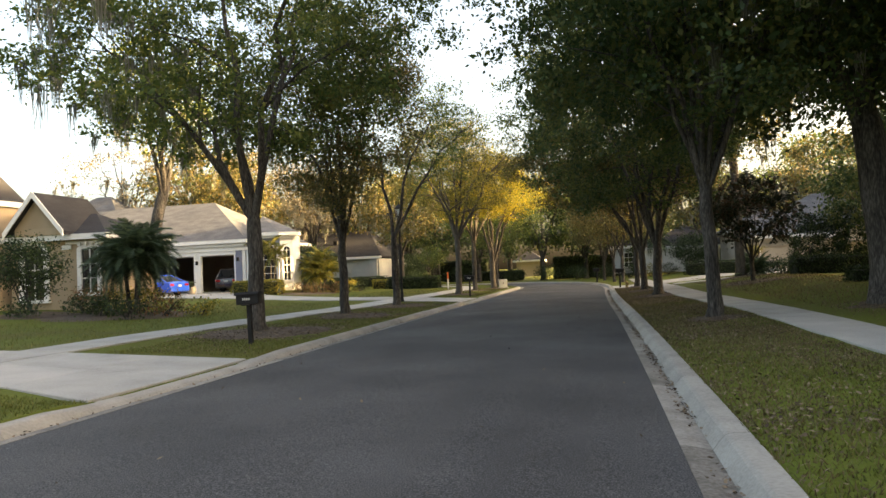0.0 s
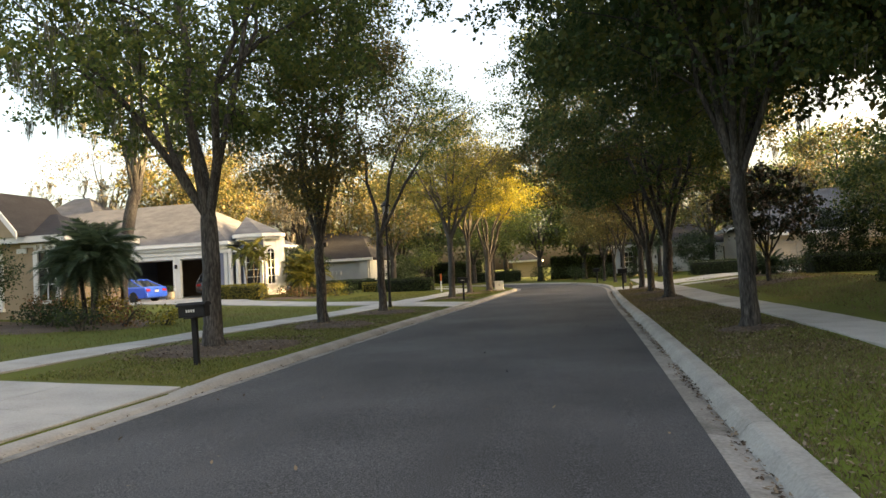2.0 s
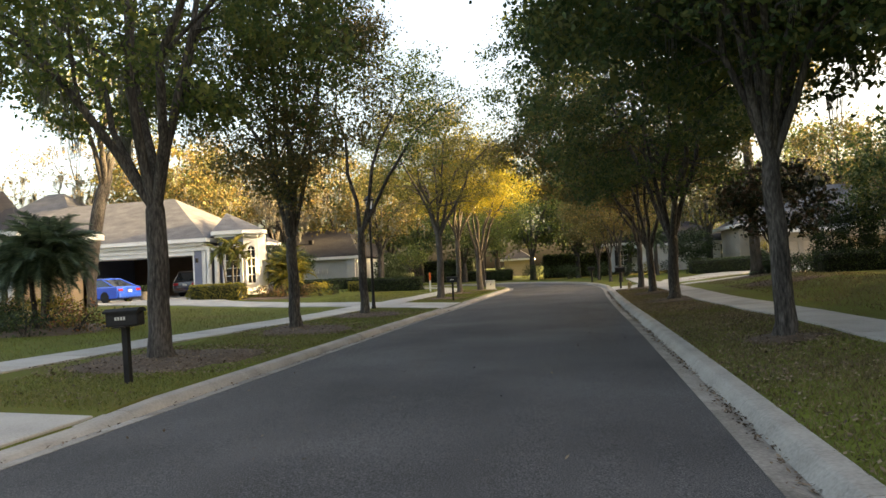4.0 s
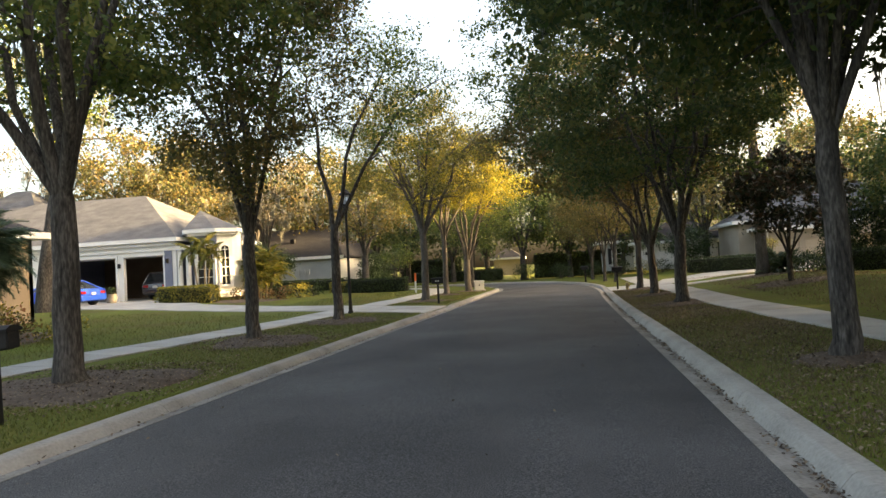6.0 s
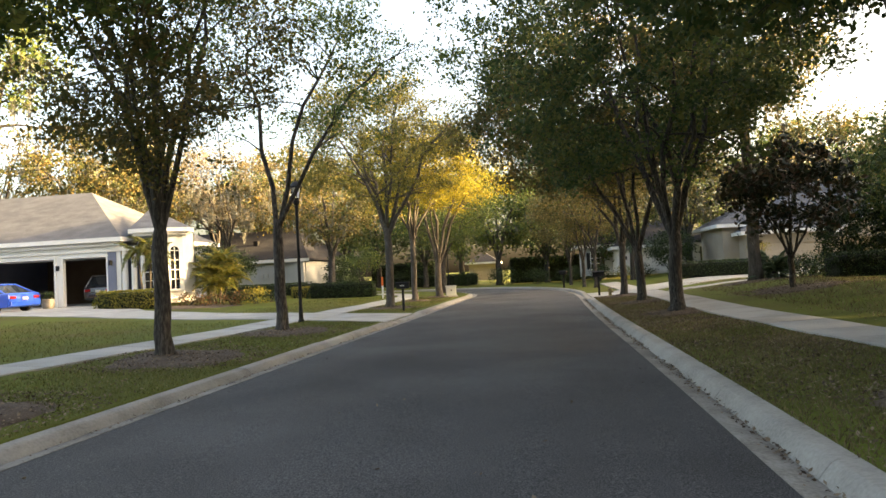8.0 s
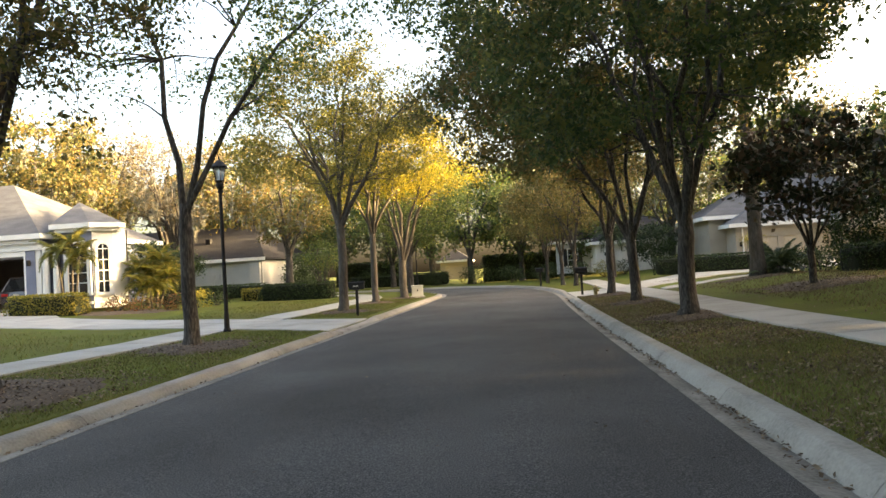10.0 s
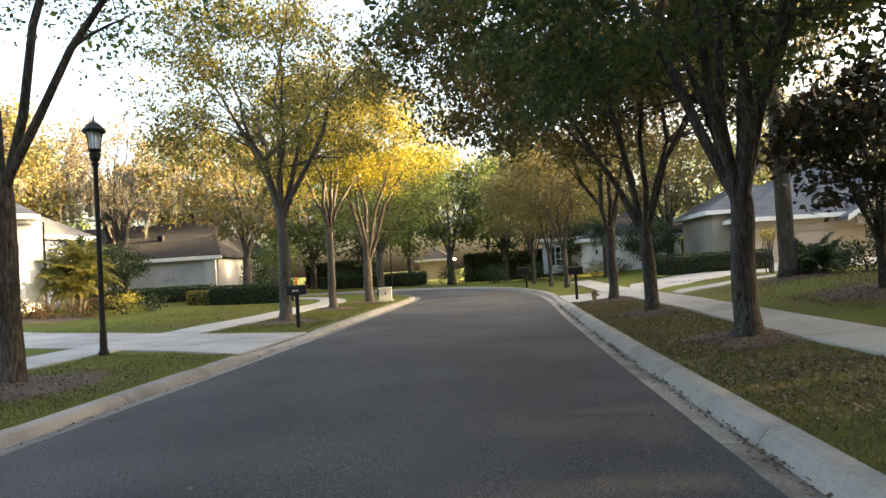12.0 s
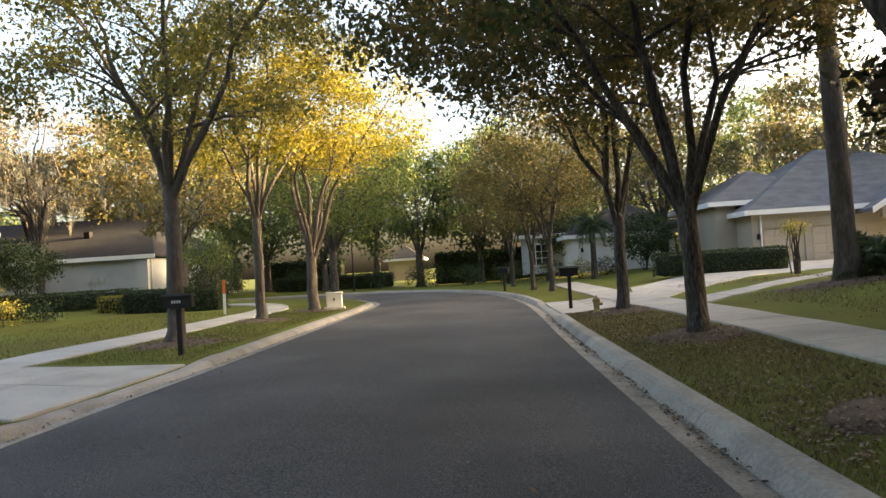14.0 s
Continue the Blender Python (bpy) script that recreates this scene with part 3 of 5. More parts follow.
FAR = [
    # kind, x, y, scale, turn
    (0, -14.8, 64.3, 0.85, 20), (0, -22, 74, 1.1, 120), (2, -27, 70, 1.0, 50), (0, -33, 62, 1.15, 200), (2, -37, 73, 1.2, 10), 
    (3, -9.5, 75.5, 0.95, 70), (3, -15, 80, 1.1, 150), (1, -3, 78, 1.0, 30), (3, 1.5, 80, 1.05, 260), (1, -20, 86, 1.2, 310), (3, -8, 90, 1.3, 0), (1, 4, 92, 1.3, 40), (3, -30, 84, 1.3, 80),
    (3, 6.4, 76.5, 0.9, 190), (0, 12.5, 69, 0.8, 240), (1, 17, 78, 0.9, 280), (2, 23, 76, 0.8, 60), (0, 31, 62, 0.8, 130), (0, 24, 71, 1.0, 330),
    # right-hand belt, filled out with unseen trees that shade the street
    (0, 21, 50, 0.6, 45), (1, 23, 40, 0.95, 75), (0, 14.8, 27.5, 0.95, 200), (3, 18, 24, 0.85, 20), (3, 17, 12, 0.9, 310), (1, 16, 4, 0.9, 130), (3, 27, 33, 1.0, 0), (3, 32, 70, 1.1, 80), (3, 38, 42, 1.2, 10), (3, 38, 26, 1.2, 80), (3, 38, 14, 1.2, 140), (0, 24, 28, 1.1, 160), (1, 22, 16, 1.25, 220), (0, 20, 4, 1.25, 20), (1, 14, -6, 1.15, 200), (0, 30, 8, 1.4, 300), (1, 31, 22, 1.5, 110), (1, 33, 34, 1.4, 60), (1, 38, 66, 1.5, 30),
    (1, -9, -9, 1.0, 50), (0, -28, 4, 1.1, 90), (3, -34, 20, 0.8, 140), (3, 14, 96, 1.4, 170), (1, -46, 88, 1.5, 260), (3, 28, 92, 1.5, 20),
    (2, -24, 66, 0.95, 70), (2, -31, 68, 1.1, 160), (2, -42, 62, 1.15, 250), (0, -29, 60, 0.85, 15),
    # mostly unseen trees, added from here on to stop low sunbeams
    (3, 36, 45, 1.15, 15), (3, 37.5, 50, 1.12, 95), (3, 36, 55, 1.2, 185), (3, 21, 8, 0.65, 20), (3, 21.5, 12, 0.6, 80), (3, 20.5, 16.5, 0.65, 150), (3, 21.5, 20.5, 0.6, 230), (3, 21, 25, 0.65, 290), (1, 40, 60, 1.05, 275), (3, 19.5, 36, 1.0, 140), (3, 17.5, 44, 0.7, 215), (3, 16.5, 33, 0.8, 320),
    (3, 26, 2, 1.3, 60), (3, 27, 15, 1.3, 170), (1, 36, 6, 1.5, 20), (3, 44, 20, 1.6, 200), (3, 45, 34, 1.6, 90), (3, 22, -8, 1.3, 110), (1, 40, -6, 1.5, 30),
]
used = set()
for kind, x, y, s, turn in FAR:
    m = pose(x, y, ground_z(x, y) - 0.05, 0, 0, turn) @ Matrix.Scale(s, 4)
    if kind in used:
        copy_thing(far_kinds[kind], pose(x, y, ground_z(x, y) - 0.05, 0, 0, turn)).matrix_basis = m
    else:
        far_kinds[kind].matrix_world = m
        used.add(kind)

# ---- house materials ----
TAN = material("tan_stucco", [(0.3, 0.22, 0.14), (0.38, 0.29, 0.19), (0.44, 0.34, 0.23)], scale=0.8, fine=50, bump=0.4)
BEIGE = material("beige_stucco", [(0.3, 0.255, 0.2), (0.36, 0.315, 0.25), (0.42, 0.37, 0.3)], scale=0.8, fine=50, bump=0.4)
DOOR_BEIGE = material("garage_door_paint", [(0.38, 0.32, 0.24), (0.44, 0.375, 0.29), (0.48, 0.41, 0.32)], scale=0.8, fine=20, bump=0.05, rough=0.5)
GREYSTUCCO = material("grey_stucco", [(0.3, 0.32, 0.33), (0.38, 0.4, 0.4), (0.45, 0.47, 0.46)], scale=0.7, fine=50, bump=0.4)
BLUEGREY = material("blue_grey_stucco", [(0.12, 0.14, 0.2), (0.17, 0.19, 0.26), (0.22, 0.24, 0.31)], scale=0.8, fine=50, bump=0.4)
WHITE = material("white_paint", [(0.66, 0.64, 0.6), (0.76, 0.75, 0.71), (0.82, 0.81, 0.78)], scale=1.5, fine=30, bump=0.08, rough=0.55)
SHINGLE = material("grey_shingle", [(0.055, 0.058, 0.064), (0.092, 0.095, 0.102), (0.14, 0.143, 0.15)], scale=1.2, fine=14, bump=0.8, stretch=(1, 1, 3), rough=0.95)
DARK_SHINGLE = material("dark_shingle", [(0.012, 0.012, 0.014), (0.021, 0.021, 0.024), (0.036, 0.035, 0.038)], scale=1.2, fine=14, bump=0.8, stretch=(1, 1, 3), rough=0.95)
BROWNIN = material("garage_inner_wall", [(0.1, 0.07, 0.045), (0.15, 0.105, 0.07), (0.19, 0.14, 0.1)], scale=1.0, fine=20, bump=0.05)
BLACK = material("black_iron", [(0.008, 0.008, 0.009), (0.014, 0.014, 0.015), (0.024, 0.023, 0.022)], scale=6, fine=60, bump=0.1, rough=0.6, spec=0.2)
GLASS_DARK = material("window_glass", [(0.012, 0.016, 0.02), (0.018, 0.022, 0.026), (0.024, 0.03, 0.034)], scale=1, fine=2, bump=0, rough=0.06, spec=0.8)
HEDGE_DARK = leaf_material("hedge_leaf", [(0.018, 0.032, 0.014), (0.03, 0.055, 0.018), (0.06, 0.09, 0.025)], 0.25)
HEDGE_GOLD = leaf_material("golden_shrub_leaf", [(0.12, 0.13, 0.02), (0.24, 0.22, 0.035), (0.38, 0.3, 0.06)], 0.35)
# near-black green: the shade between the leaves, put into the core's colour
HEDGE_CORE = material("hedge_inner_shade", [(0.008, 0.012, 0.006), (0.014, 0.02, 0.01), (0.024, 0.03, 0.016)], scale=4, fine=30, bump=1.0, rough=0.95)
SHRUB_RED = leaf_material("reddish_shrub_leaf", [(0.06, 0.07, 0.025), (0.14, 0.09, 0.03), (0.26, 0.12, 0.06)], 0.3)
PALM_DARK = leaf_material("palm_leaflet", [(0.045, 0.075, 0.042), (0.08, 0.12, 0.065), (0.14, 0.185, 0.1)], 0.35)
PALM_GOLD = leaf_material("golden_palm_leaflet", [(0.09, 0.115, 0.025), (0.19, 0.185, 0.04), (0.32, 0.27, 0.07)], 0.4)


# ---- houses ----
def wall_mesh(length, height, thick, holes=()):
    """A wall along +x, its face at y = 0 and its body behind, with openings (u0, u1, v0, v1) through it."""
    us = sorted({0.0, length, *(h[0] for h in holes), *(h[1] for h in holes)})
    vs = sorted({0.0, height, *(h[2] for h in holes), *(h[3] for h in holes)})
    bm = bmesh.new()
    for a, b in zip(us, us[1:]):
        for c, d in zip(vs, vs[1:]):
            if not any(h[0] <= a + 1e-4 and b <= h[1] + 1e-4 and h[2] <= c + 1e-4 and d <= h[3] + 1e-4 for h in holes):
                box(a, 0, c, b, thick, d, bm=bm)
    bmesh.ops.remove_doubles(bm, verts=bm.verts, dist=1e-4)
    return bm


def wall(parent, a, b, z0, z1, mat, holes=(), thick=0.2, name="wall", label=""):
    """A wall from plan point a to b (parent's frame); its outer face looks to the right of that way."""
    ax, ay = a
    bx, by = b
    return part(name, wall_mesh(math.hypot(bx - ax, by - ay), z1 - z0, thick, holes), mat, parent, label, m=pose(ax, ay, z0, 0, 0, math.degrees(math.atan2(by - ay, bx - ax))))


def hip_roof(parent, x0, y0, x1, y1, z, rise, mat, over=0.45, fascia=WHITE, thick=0.22, name="roof"):
    x0, y0, x1, y1 = x0 - over, y0 - over, x1 + over, y1 + over
    w, d = x1 - x0, y1 - y0
    h = min(w, d) / 2
    if w >= d:
        r = [(x0 + h, y0 + h), (x1 - h, y0 + h)]
    else:
        r = [(x0 + h, y0 + h), (x0 + h, y1 - h)]
    v = [(x0, y0, z), (x1, y0, z), (x1, y1, z), (x0, y1, z), (*r[0], z + rise), (*r[1], z + rise)]
    f = [(0, 1, 5, 4), (1, 2, 5), (2, 3, 4, 5), (3, 0, 4)] if w >= d else [(0, 1, 4), (1, 2, 5, 4), (2, 3, 5), (3, 0, 4, 5)]
    roof = put(name, mesh_of(name, v, f + [(3, 2, 1, 0)], mat), parent)
    bm = bmesh.new()
    for a in ((x0 - 0.03, y0 - 0.03, x1 + 0.03, y0 + 0.02), (x0 - 0.03, y1 - 0.02, x1 + 0.03, y1 + 0.03), (x0 - 0.03, y0 + 0.02, x0 + 0.02, y1 - 0.02), (x1 - 0.02, y0 + 0.02, x1 + 0.03, y1 - 0.02)):
        box(a[0], a[1], z - thick, a[2], a[3], z + 0.02, bm=bm)
    box(x0 + 0.02, y0 + 0.02, z - thick + 0.03, x1 - 0.02, y1 - 0.02, z - thick + 0.06, bm=bm)
    part("fascia", bm, fascia, roof, "painted fascia and soffit")
    return roof


def gable_front(parent, x0, x1, y, z0, apex, back, wall_mat, roof_mat, over=0.3):
    """A gable facing -y: a triangular wall with a pitched roof running back, and white rakes."""
    xm = (x0 + x1) / 2
    put("gable_wall", mesh_of("gable_wall", [(x0, y, z0), (x1, y, z0), (xm, y, apex), (x0, y + 0.2, z0), (x1, y + 0.2, z0), (xm, y + 0.2, apex)], [(0, 1, 2), (5, 4, 3), (0, 3, 4, 1), (1, 4, 5, 2), (2, 5, 3, 0)], wall_mat), parent)
    k = (apex - z0) / (xm - x0)
    for side, xe in ((-1, x0), (1, x1)):
        xo, zo = xe + side * over, z0 - over * k
        th = 0.16
        v = [(xo, y - over, zo), (xm, y - over, apex), (xm, back, apex), (xo, back, zo)]
        v += [(p[0], p[1], p[2] + th) for p in v]
        put("roof", mesh_of("roof", v, [(3, 2, 1, 0), (4, 5, 6, 7), (0, 1, 5, 4), (1, 2, 6, 5), (2, 3, 7, 6), (3, 0, 4, 7)], roof_mat), parent)
        w = [(xo, y - over - 0.06, zo - 0.08), (xm, y - over - 0.06, apex - 0.08), (xm, y - over - 0.06, apex + 0.2), (xo, y - over - 0.06, zo + 0.2)]
        w += [(p[0], p[1] + 0.055, p[2]) for p in w]
        put("rake_board", mesh_of("rake_board", w, [(0, 1, 2, 3), (7, 6, 5, 4), (0, 4, 5, 1), (1, 5, 6, 2), (2, 6, 7, 3), (3, 7, 4, 0)], WHITE), parent)


def arch_outline(w, h, r_rise, n=14):
    """Half width w, springing height h, arch rise: points from bottom right round to bottom left."""
    return [(w, 0)] + [(w * math.cos(math.pi * k / n), h + r_rise * math.sin(math.pi * k / n)) for k in range(n + 1)] + [(-w, 0)]


def window(parent, m, w, h, arch=0.0, cols=2, rows=3, trim=0.14, proud=0.05, mat=None):
    """A window set on a wall's face at the pose m (x along the wall, y into it): glass, trim, mullions and sill."""
    win = put("window", mesh_of("window", [(p[0], 0.02, p[1]) for p in arch_outline(w / 2, h, arch)], [tuple(range(17))], GLASS_DARK), parent, m)
    inner, outer = arch_outline(w / 2, h, arch), arch_outline(w / 2 + trim, h, arch + trim if arch else trim * 0.9)
    v, f = [], []
    n = len(inner)
    for y in (-proud, 0.03):
        v += [(p[0], y, p[1]) for p in inner] + [(p[0], y, p[1]) for p in outer]
    for k in range(n - 1):
        f += [(k, k + 1, n + k + 1, n + k), (k, 2 * n + k, 2 * n + k + 1, k + 1), (n + k, n + k + 1, 3 * n + k + 1, 3 * n + k)]
    put("window_frame", mesh_of("window_frame", v, f, mat or WHITE), win)
    for c in range(1, cols):
        x = -w / 2 + w * c / cols
        part("mullion", box(x - 0.02, -0.02, 0, x + 0.02, 0.015, h + arch * 0.85), WHITE, win)
    for r in range(1, rows + 1):
        if r == rows and not arch:
            continue
        z = h * r / rows
        part("mullion", box(-w / 2, -0.018, z - 0.02, w / 2, 0.013, z + 0.02), WHITE, win)
    part("sill", box(-w / 2 - trim - 0.05, -proud - 0.06, -0.14, w / 2 + trim + 0.05, 0.03, -0.002, 0.015), mat or WHITE, win)
    return win


def wall_lamp(parent, x, y, z):
    lamp = part("wall_lamp", box(x - 0.07, y - 0.2, z - 0.16, x + 0.07, y - 0.06, z + 0.12, 0.02), BLACK, parent, "black carriage lantern")
    part("bracket", box(x - 0.03, y - 0.06, z - 0.05, x + 0.03, y + 0.01, z + 0.05), BLACK, lamp)


def garage_door(parent, x0, x1, y, z0, z1, mat, panels=4):
    door = part("garage_door", box(x0, y, z0, x1, y + 0.05, z1), mat, parent, "closed panelled garage door")
    h = (z1 - z0) / panels
    n = max(4, int((x1 - x0) / 0.6))
    for r in range(panels):
        for c in range(n):
            w = (x1 - x0) / n
            part("door_panel", box(x0 + c * w + 0.05, y - 0.018, z0 + r * h + 0.05, x0 + (c + 1) * w - 0.05, y + 0.01, z0 + (r + 1) * h - 0.05, 0.012), mat, door)


def make_garage_house():
    h = thing("house", "single-storey house with open white-trimmed garage and arched bay", "house")
    z, y, top = 0.14, 46.5, 3.62
    # garage front with two openings, and a dark room behind
    x0, x1 = -31.2, -20.5
    wall(h, (x0, y), (x1, y), z, top, WHITE, [(1.75, 6.65, 0.0, 2.7), (7.2, 9.85, 0.0, 2.7)], name="front_wall", label="white painted garage front")
    wall(h, (x1, y + 0.2), (x1, y + 8), z, top, BLUEGREY)
    wall(h, (x0, y + 8), (x0, y + 0.2), z, top, BLUEGREY)
    wall(h, (x1 - 0.2, y + 7.8), (x0 + 0.2, y + 7.8), z, top, BROWNIN, name="inner_wall")
    part("inner_ceiling", box(x0 + 0.2, y + 0.2, 3.0, x1 - 0.2, y + 7.8, 3.08), BROWNIN, h)
    part("floor_slab", box(x0, y - 0.02, -0.2, x1, y + 8, z + 0.03), CONCRETE, h)
    part("cornice", box(x0 - 0.1, y - 0.12, 3.1, x1 + 0.1, y - 0.003, 3.24, 0.02), WHITE, h)
    part("frieze", box(x0 - 0.1, y - 0.22, 3.42, x1 + 0.1, y - 0.003, 3.62, 0.03), WHITE, h)
    part("blue_pier", box(-21.25, y - 0.05, z, -20.75, y - 0.003, 3.09), BLUEGREY, h, "blue-grey stucco pier")
    wall_lamp(h, -21.0, y - 0.05, 2.5)
    wall_lamp(h, -24.26, y, 2.35)
    for xa, xb in ((-29.45, -24.55), (-24.0, -21.35)):
        # the raised door hangs under the ceiling
        part("garage_door", box(xa, y + 0.3, 2.86, xb, y + 2.7, 2.92), WHITE, h, "open garage door raised overhead")
        for xe in (xa - 0.14, xb + 0.003):
            part("jamb_trim", box(xe, y - 0.045, z, xe + 0.137, y - 0.003, 2.98), WHITE, h)
        part("head_trim", box(xa - 0.14, y - 0.05, 2.843, xb + 0.14, y - 0.003, 3.0), WHITE, h)
    # recessed entry with columns
    wall(h, (x1, y + 2.6), (-18.6, y + 2.6), z, 3.9, BLUEGREY)
    part("front_door", box(-20.0, y + 2.5, z, -19.0, y + 2.59, 2.4, 0.02), BLACK, h, "dark front door in the recess")
    for cx in (-20.3, -19.75):
        bm = bmesh.new()
        bmesh.ops.create_cone(bm, cap_ends=True, segments=20, radius1=0.17, radius2=0.14, depth=2.9, matrix=pose(cx, y + 0.1, z + 1.6))
        box(cx - 0.23, y - 0.13, z, cx + 0.23, y + 0.33, z + 0.18, 0.02, bm=bm)
        box(cx - 0.22, y - 0.12, z + 2.95, cx + 0.22, y + 0.32, z + 3.2, 0.02, bm=bm)
        part("column", bm, WHITE, h, smooth=False)
    # bay with a chamfered corner and arched windows
    ring = [(-19.4, 46.65), (-17.9, 46.65), (-17.25, 47.3), (-17.25, 48.6), (-20.0, 48.6), (-20.0, 47.3)]
    mx, my = -18.6, 48.0
    for k, (a, b) in enumerate(zip(ring, ring[1:] + ring[:1])):
        wall(h, a, b, z, 4.0, WHITE if k in (1, 2) else BLUEGREY, name="bay_wall", thick=0.15)
        if k < 2:
            ang = math.degrees(math.atan2(b[1] - a[1], b[0] - a[0]))
            m = pose((a[0] + b[0]) / 2, (a[1] + b[1]) / 2, z + 0.75, 0, 0, ang) @ pose(0, -0.03, 0)
            window(h, m, (0.98, 0.48)[k], (1.95, 2.1)[k], (0.48, 0.24)[k], 2, 4, trim=(0.2, 0.13)[k], proud=0.07)
            part("plinth", box(-(0.75, 0.46)[k], -0.1, -0.55, (0.75, 0.46)[k], -0.003, -0.42, 0.02), WHITE, h, m=m)
    for over, za, zb in ((0.42, 4.02, 4.25), (0.24, 3.86, 4.018)):
        out = [(-19.4 - over, 46.65 - over), (-17.9 + over * 0.4, 46.65 - over), (-17.25 + over, 47.3 - over * 0.4), (-17.25 + over, 47.8), (-20.0 - over, 47.8), (-20.0 - over, 47.3 - over * 0.4)]
        vv = [(*p, za) for p in out] + [(*p, zb) for p in out]
        put("bay_cornice", mesh_of("bay_cornice", vv, [(k, (k + 1) % 6, 6 + (k + 1) % 6, 6 + k) for k in range(6)] + [tuple(range(5, -1, -1)), tuple(range(6, 12))], WHITE), h)
        if over > 0.3:
            v = [(*p, 4.23) for p in out] + [(mx - 2.6, my + 2.7, 5.85)]
            put("bay_roof", mesh_of("bay_roof", v, [(k, (k + 1) % 6, 6) for k in range(6)] + [tuple(range(5, -1, -1))], SHINGLE), h)
    wall(h, (-20.7, 48.6), (-20.7, 56.8), z, 3.6, BLUEGREY)
    hip_roof(h, -40, 46.5, -20.6, 57.0, 3.85, 3.4, SHINGLE)
    hip_roof(h, -47, 50.5, -33.0, 63, 3.9, 5.2, SHINGLE, name="roof")
    wall(h, (-46, 47.5), (-31.4, 47.5), z, 3.6, BLUEGREY)
    h.location = (-1.05, 1.36, 0.5)
    return h


def make_tan_house():
    h = thing("house", "tan stucco house with white trim and gabled front", "house")
    z = 0.1
    y = 28.7
    wall(h, (-22.3, y), (-17.5, y), z, 3.4, TAN, [(0.7, 1.75, 0.75, 2.9), (3.65, 4.45, 1.0, 2.95)], name="front_wall")
    wall(h, (-17.5, y + 0.2), (-17.5, y + 3.5), z, 3.4, TAN)
    wall(h, (-17.5, y + 3.5), (-22.3, y + 3.5), z, 3.4, TAN)
    window(h, pose(-21.07, y, z + 0.75), 1.05, 2.0, 0.45, 2, 3, trim=0.24, proud=0.09)
    window(h, pose(-18.25, y, z + 1.0), 0.8, 1.9, 0.0, 2, 3, trim=0.2, proud=0.08)
    part("medallion", box(-19.62, y - 0.07, 3.0, -19.15, y - 0.003, 3.2, 0.02), WHITE, h)
    for k in range(4):
        part("bracket", box(-18.75 + k * 0.3, y - 0.16, 3.12, -18.6 + k * 0.3, y - 0.003, 3.3, 0.02), WHITE, h)
    part("cornice", box(-19.4, y - 0.1, 3.22, -17.4, y - 0.163 + 0.16, 3.36, 0.02), WHITE, h)
    hip_roof(h, -24.5, y, -17.5, y + 3.7, 3.62, 1.1, DARK_SHINGLE, over=0.4)
    gable_front(h, -21.6, -19.15, y - 0.5, 3.95, 5.35, y + 2.5, TAN, DARK_SHINGLE)
    wall(h, (-21.6, y - 0.5), (-19.15, y - 0.5), 3.64, 3.95, TAN, thick=0.2)
    # taller wing
    wall(h, (-33, y - 0.9), (-22.6, y - 0.9), z, 5.1, TAN, [(7.5, 9.3, 0.3, 2.6)], name="front_wall")
    wall(h, (-22.6, y - 0.7), (-22.6, y + 1.5), z, 5.1, TAN)
    part("front_door", box(-25.5, y - 0.8, z + 0.3, -23.7, y - 0.74, z + 2.6, 0.01), BLACK, h, "dark entrance door")
    gable_front(h, -26.9, -23.0, y - 1.0, 5.4, 7.2, y + 1.5, TAN, DARK_SHINGLE)
    hip_roof(h, -34, y - 0.9, -22.8, y + 1.5, 5.3, 0.7, DARK_SHINGLE, over=0.3)
    h.location = (-0.38, 0.2, 0.14)
    return h


def make_grey_house():
    h = thing("house", "low pale grey stucco house with dark shingle roof", "house")
    y, z = 66.6, 0.1
    wall(h, (-33, y), (-17.0, y), z, 2.75, GREYSTUCCO, name="side_wall")
    wall(h, (-17.0, y + 0.2), (-17.0, y + 14), z, 2.75, GREYSTUCCO)
    part("corner_pier", box(-17.9, y - 0.3, z, -17.1, y - 0.003, 2.7, 0.02), GREYSTUCCO, h)
    e = 0.45
    v = [(-36, y - e, 2.8), (-16.6, y - e, 2.8), (-19.8, y + 6, 5.7), (-36, y + 6, 5.7), (-36, y + 12.5, 2.8), (-16.6, y + 12.5, 2.8)]
    v += [(a, b, c + 0.14) for a, b, c in v]
    roof = put("roof", mesh_of("roof", v, [(3, 2, 1, 0), (2, 3, 4, 5), (6, 7, 8, 9), (9, 8, 11, 10), (0, 1, 7, 6), (1, 5, 11, 7), (1, 2, 5), (7, 11, 8), (5, 4, 10, 11), (4, 3, 9, 10), (3, 0, 6, 9)], DARK_SHINGLE), h)
    part("fascia", box(-36, y - e - 0.06, 2.72, -16.55, y - e - 0.003, 2.96, 0.01), WHITE, roof, "white fascia board")
    for k in range(3):
        meter = part("meter_box", box(-20.95 + k * 0.42, y - 0.14, 1.45 + 0.05 * (k % 2), -20.65 + k * 0.42, y - 0.003, 1.85, 0.02), GREYSTUCCO, h, "grey meter box")
        part("pipe", box(-20.82 + k * 0.42, y - 0.08, 0.3, -20.78 + k * 0.42, y - 0.04, 1.449), GREYSTUCCO, meter)
    part("roof_vent", box(-22.6, y + 2.6, 4.2, -22.2, y + 3.0, 4.75, 0.03), BLACK, h, "small dark roof vent")
    h.location = (-0.85, 0.4, 0.3)
    return h


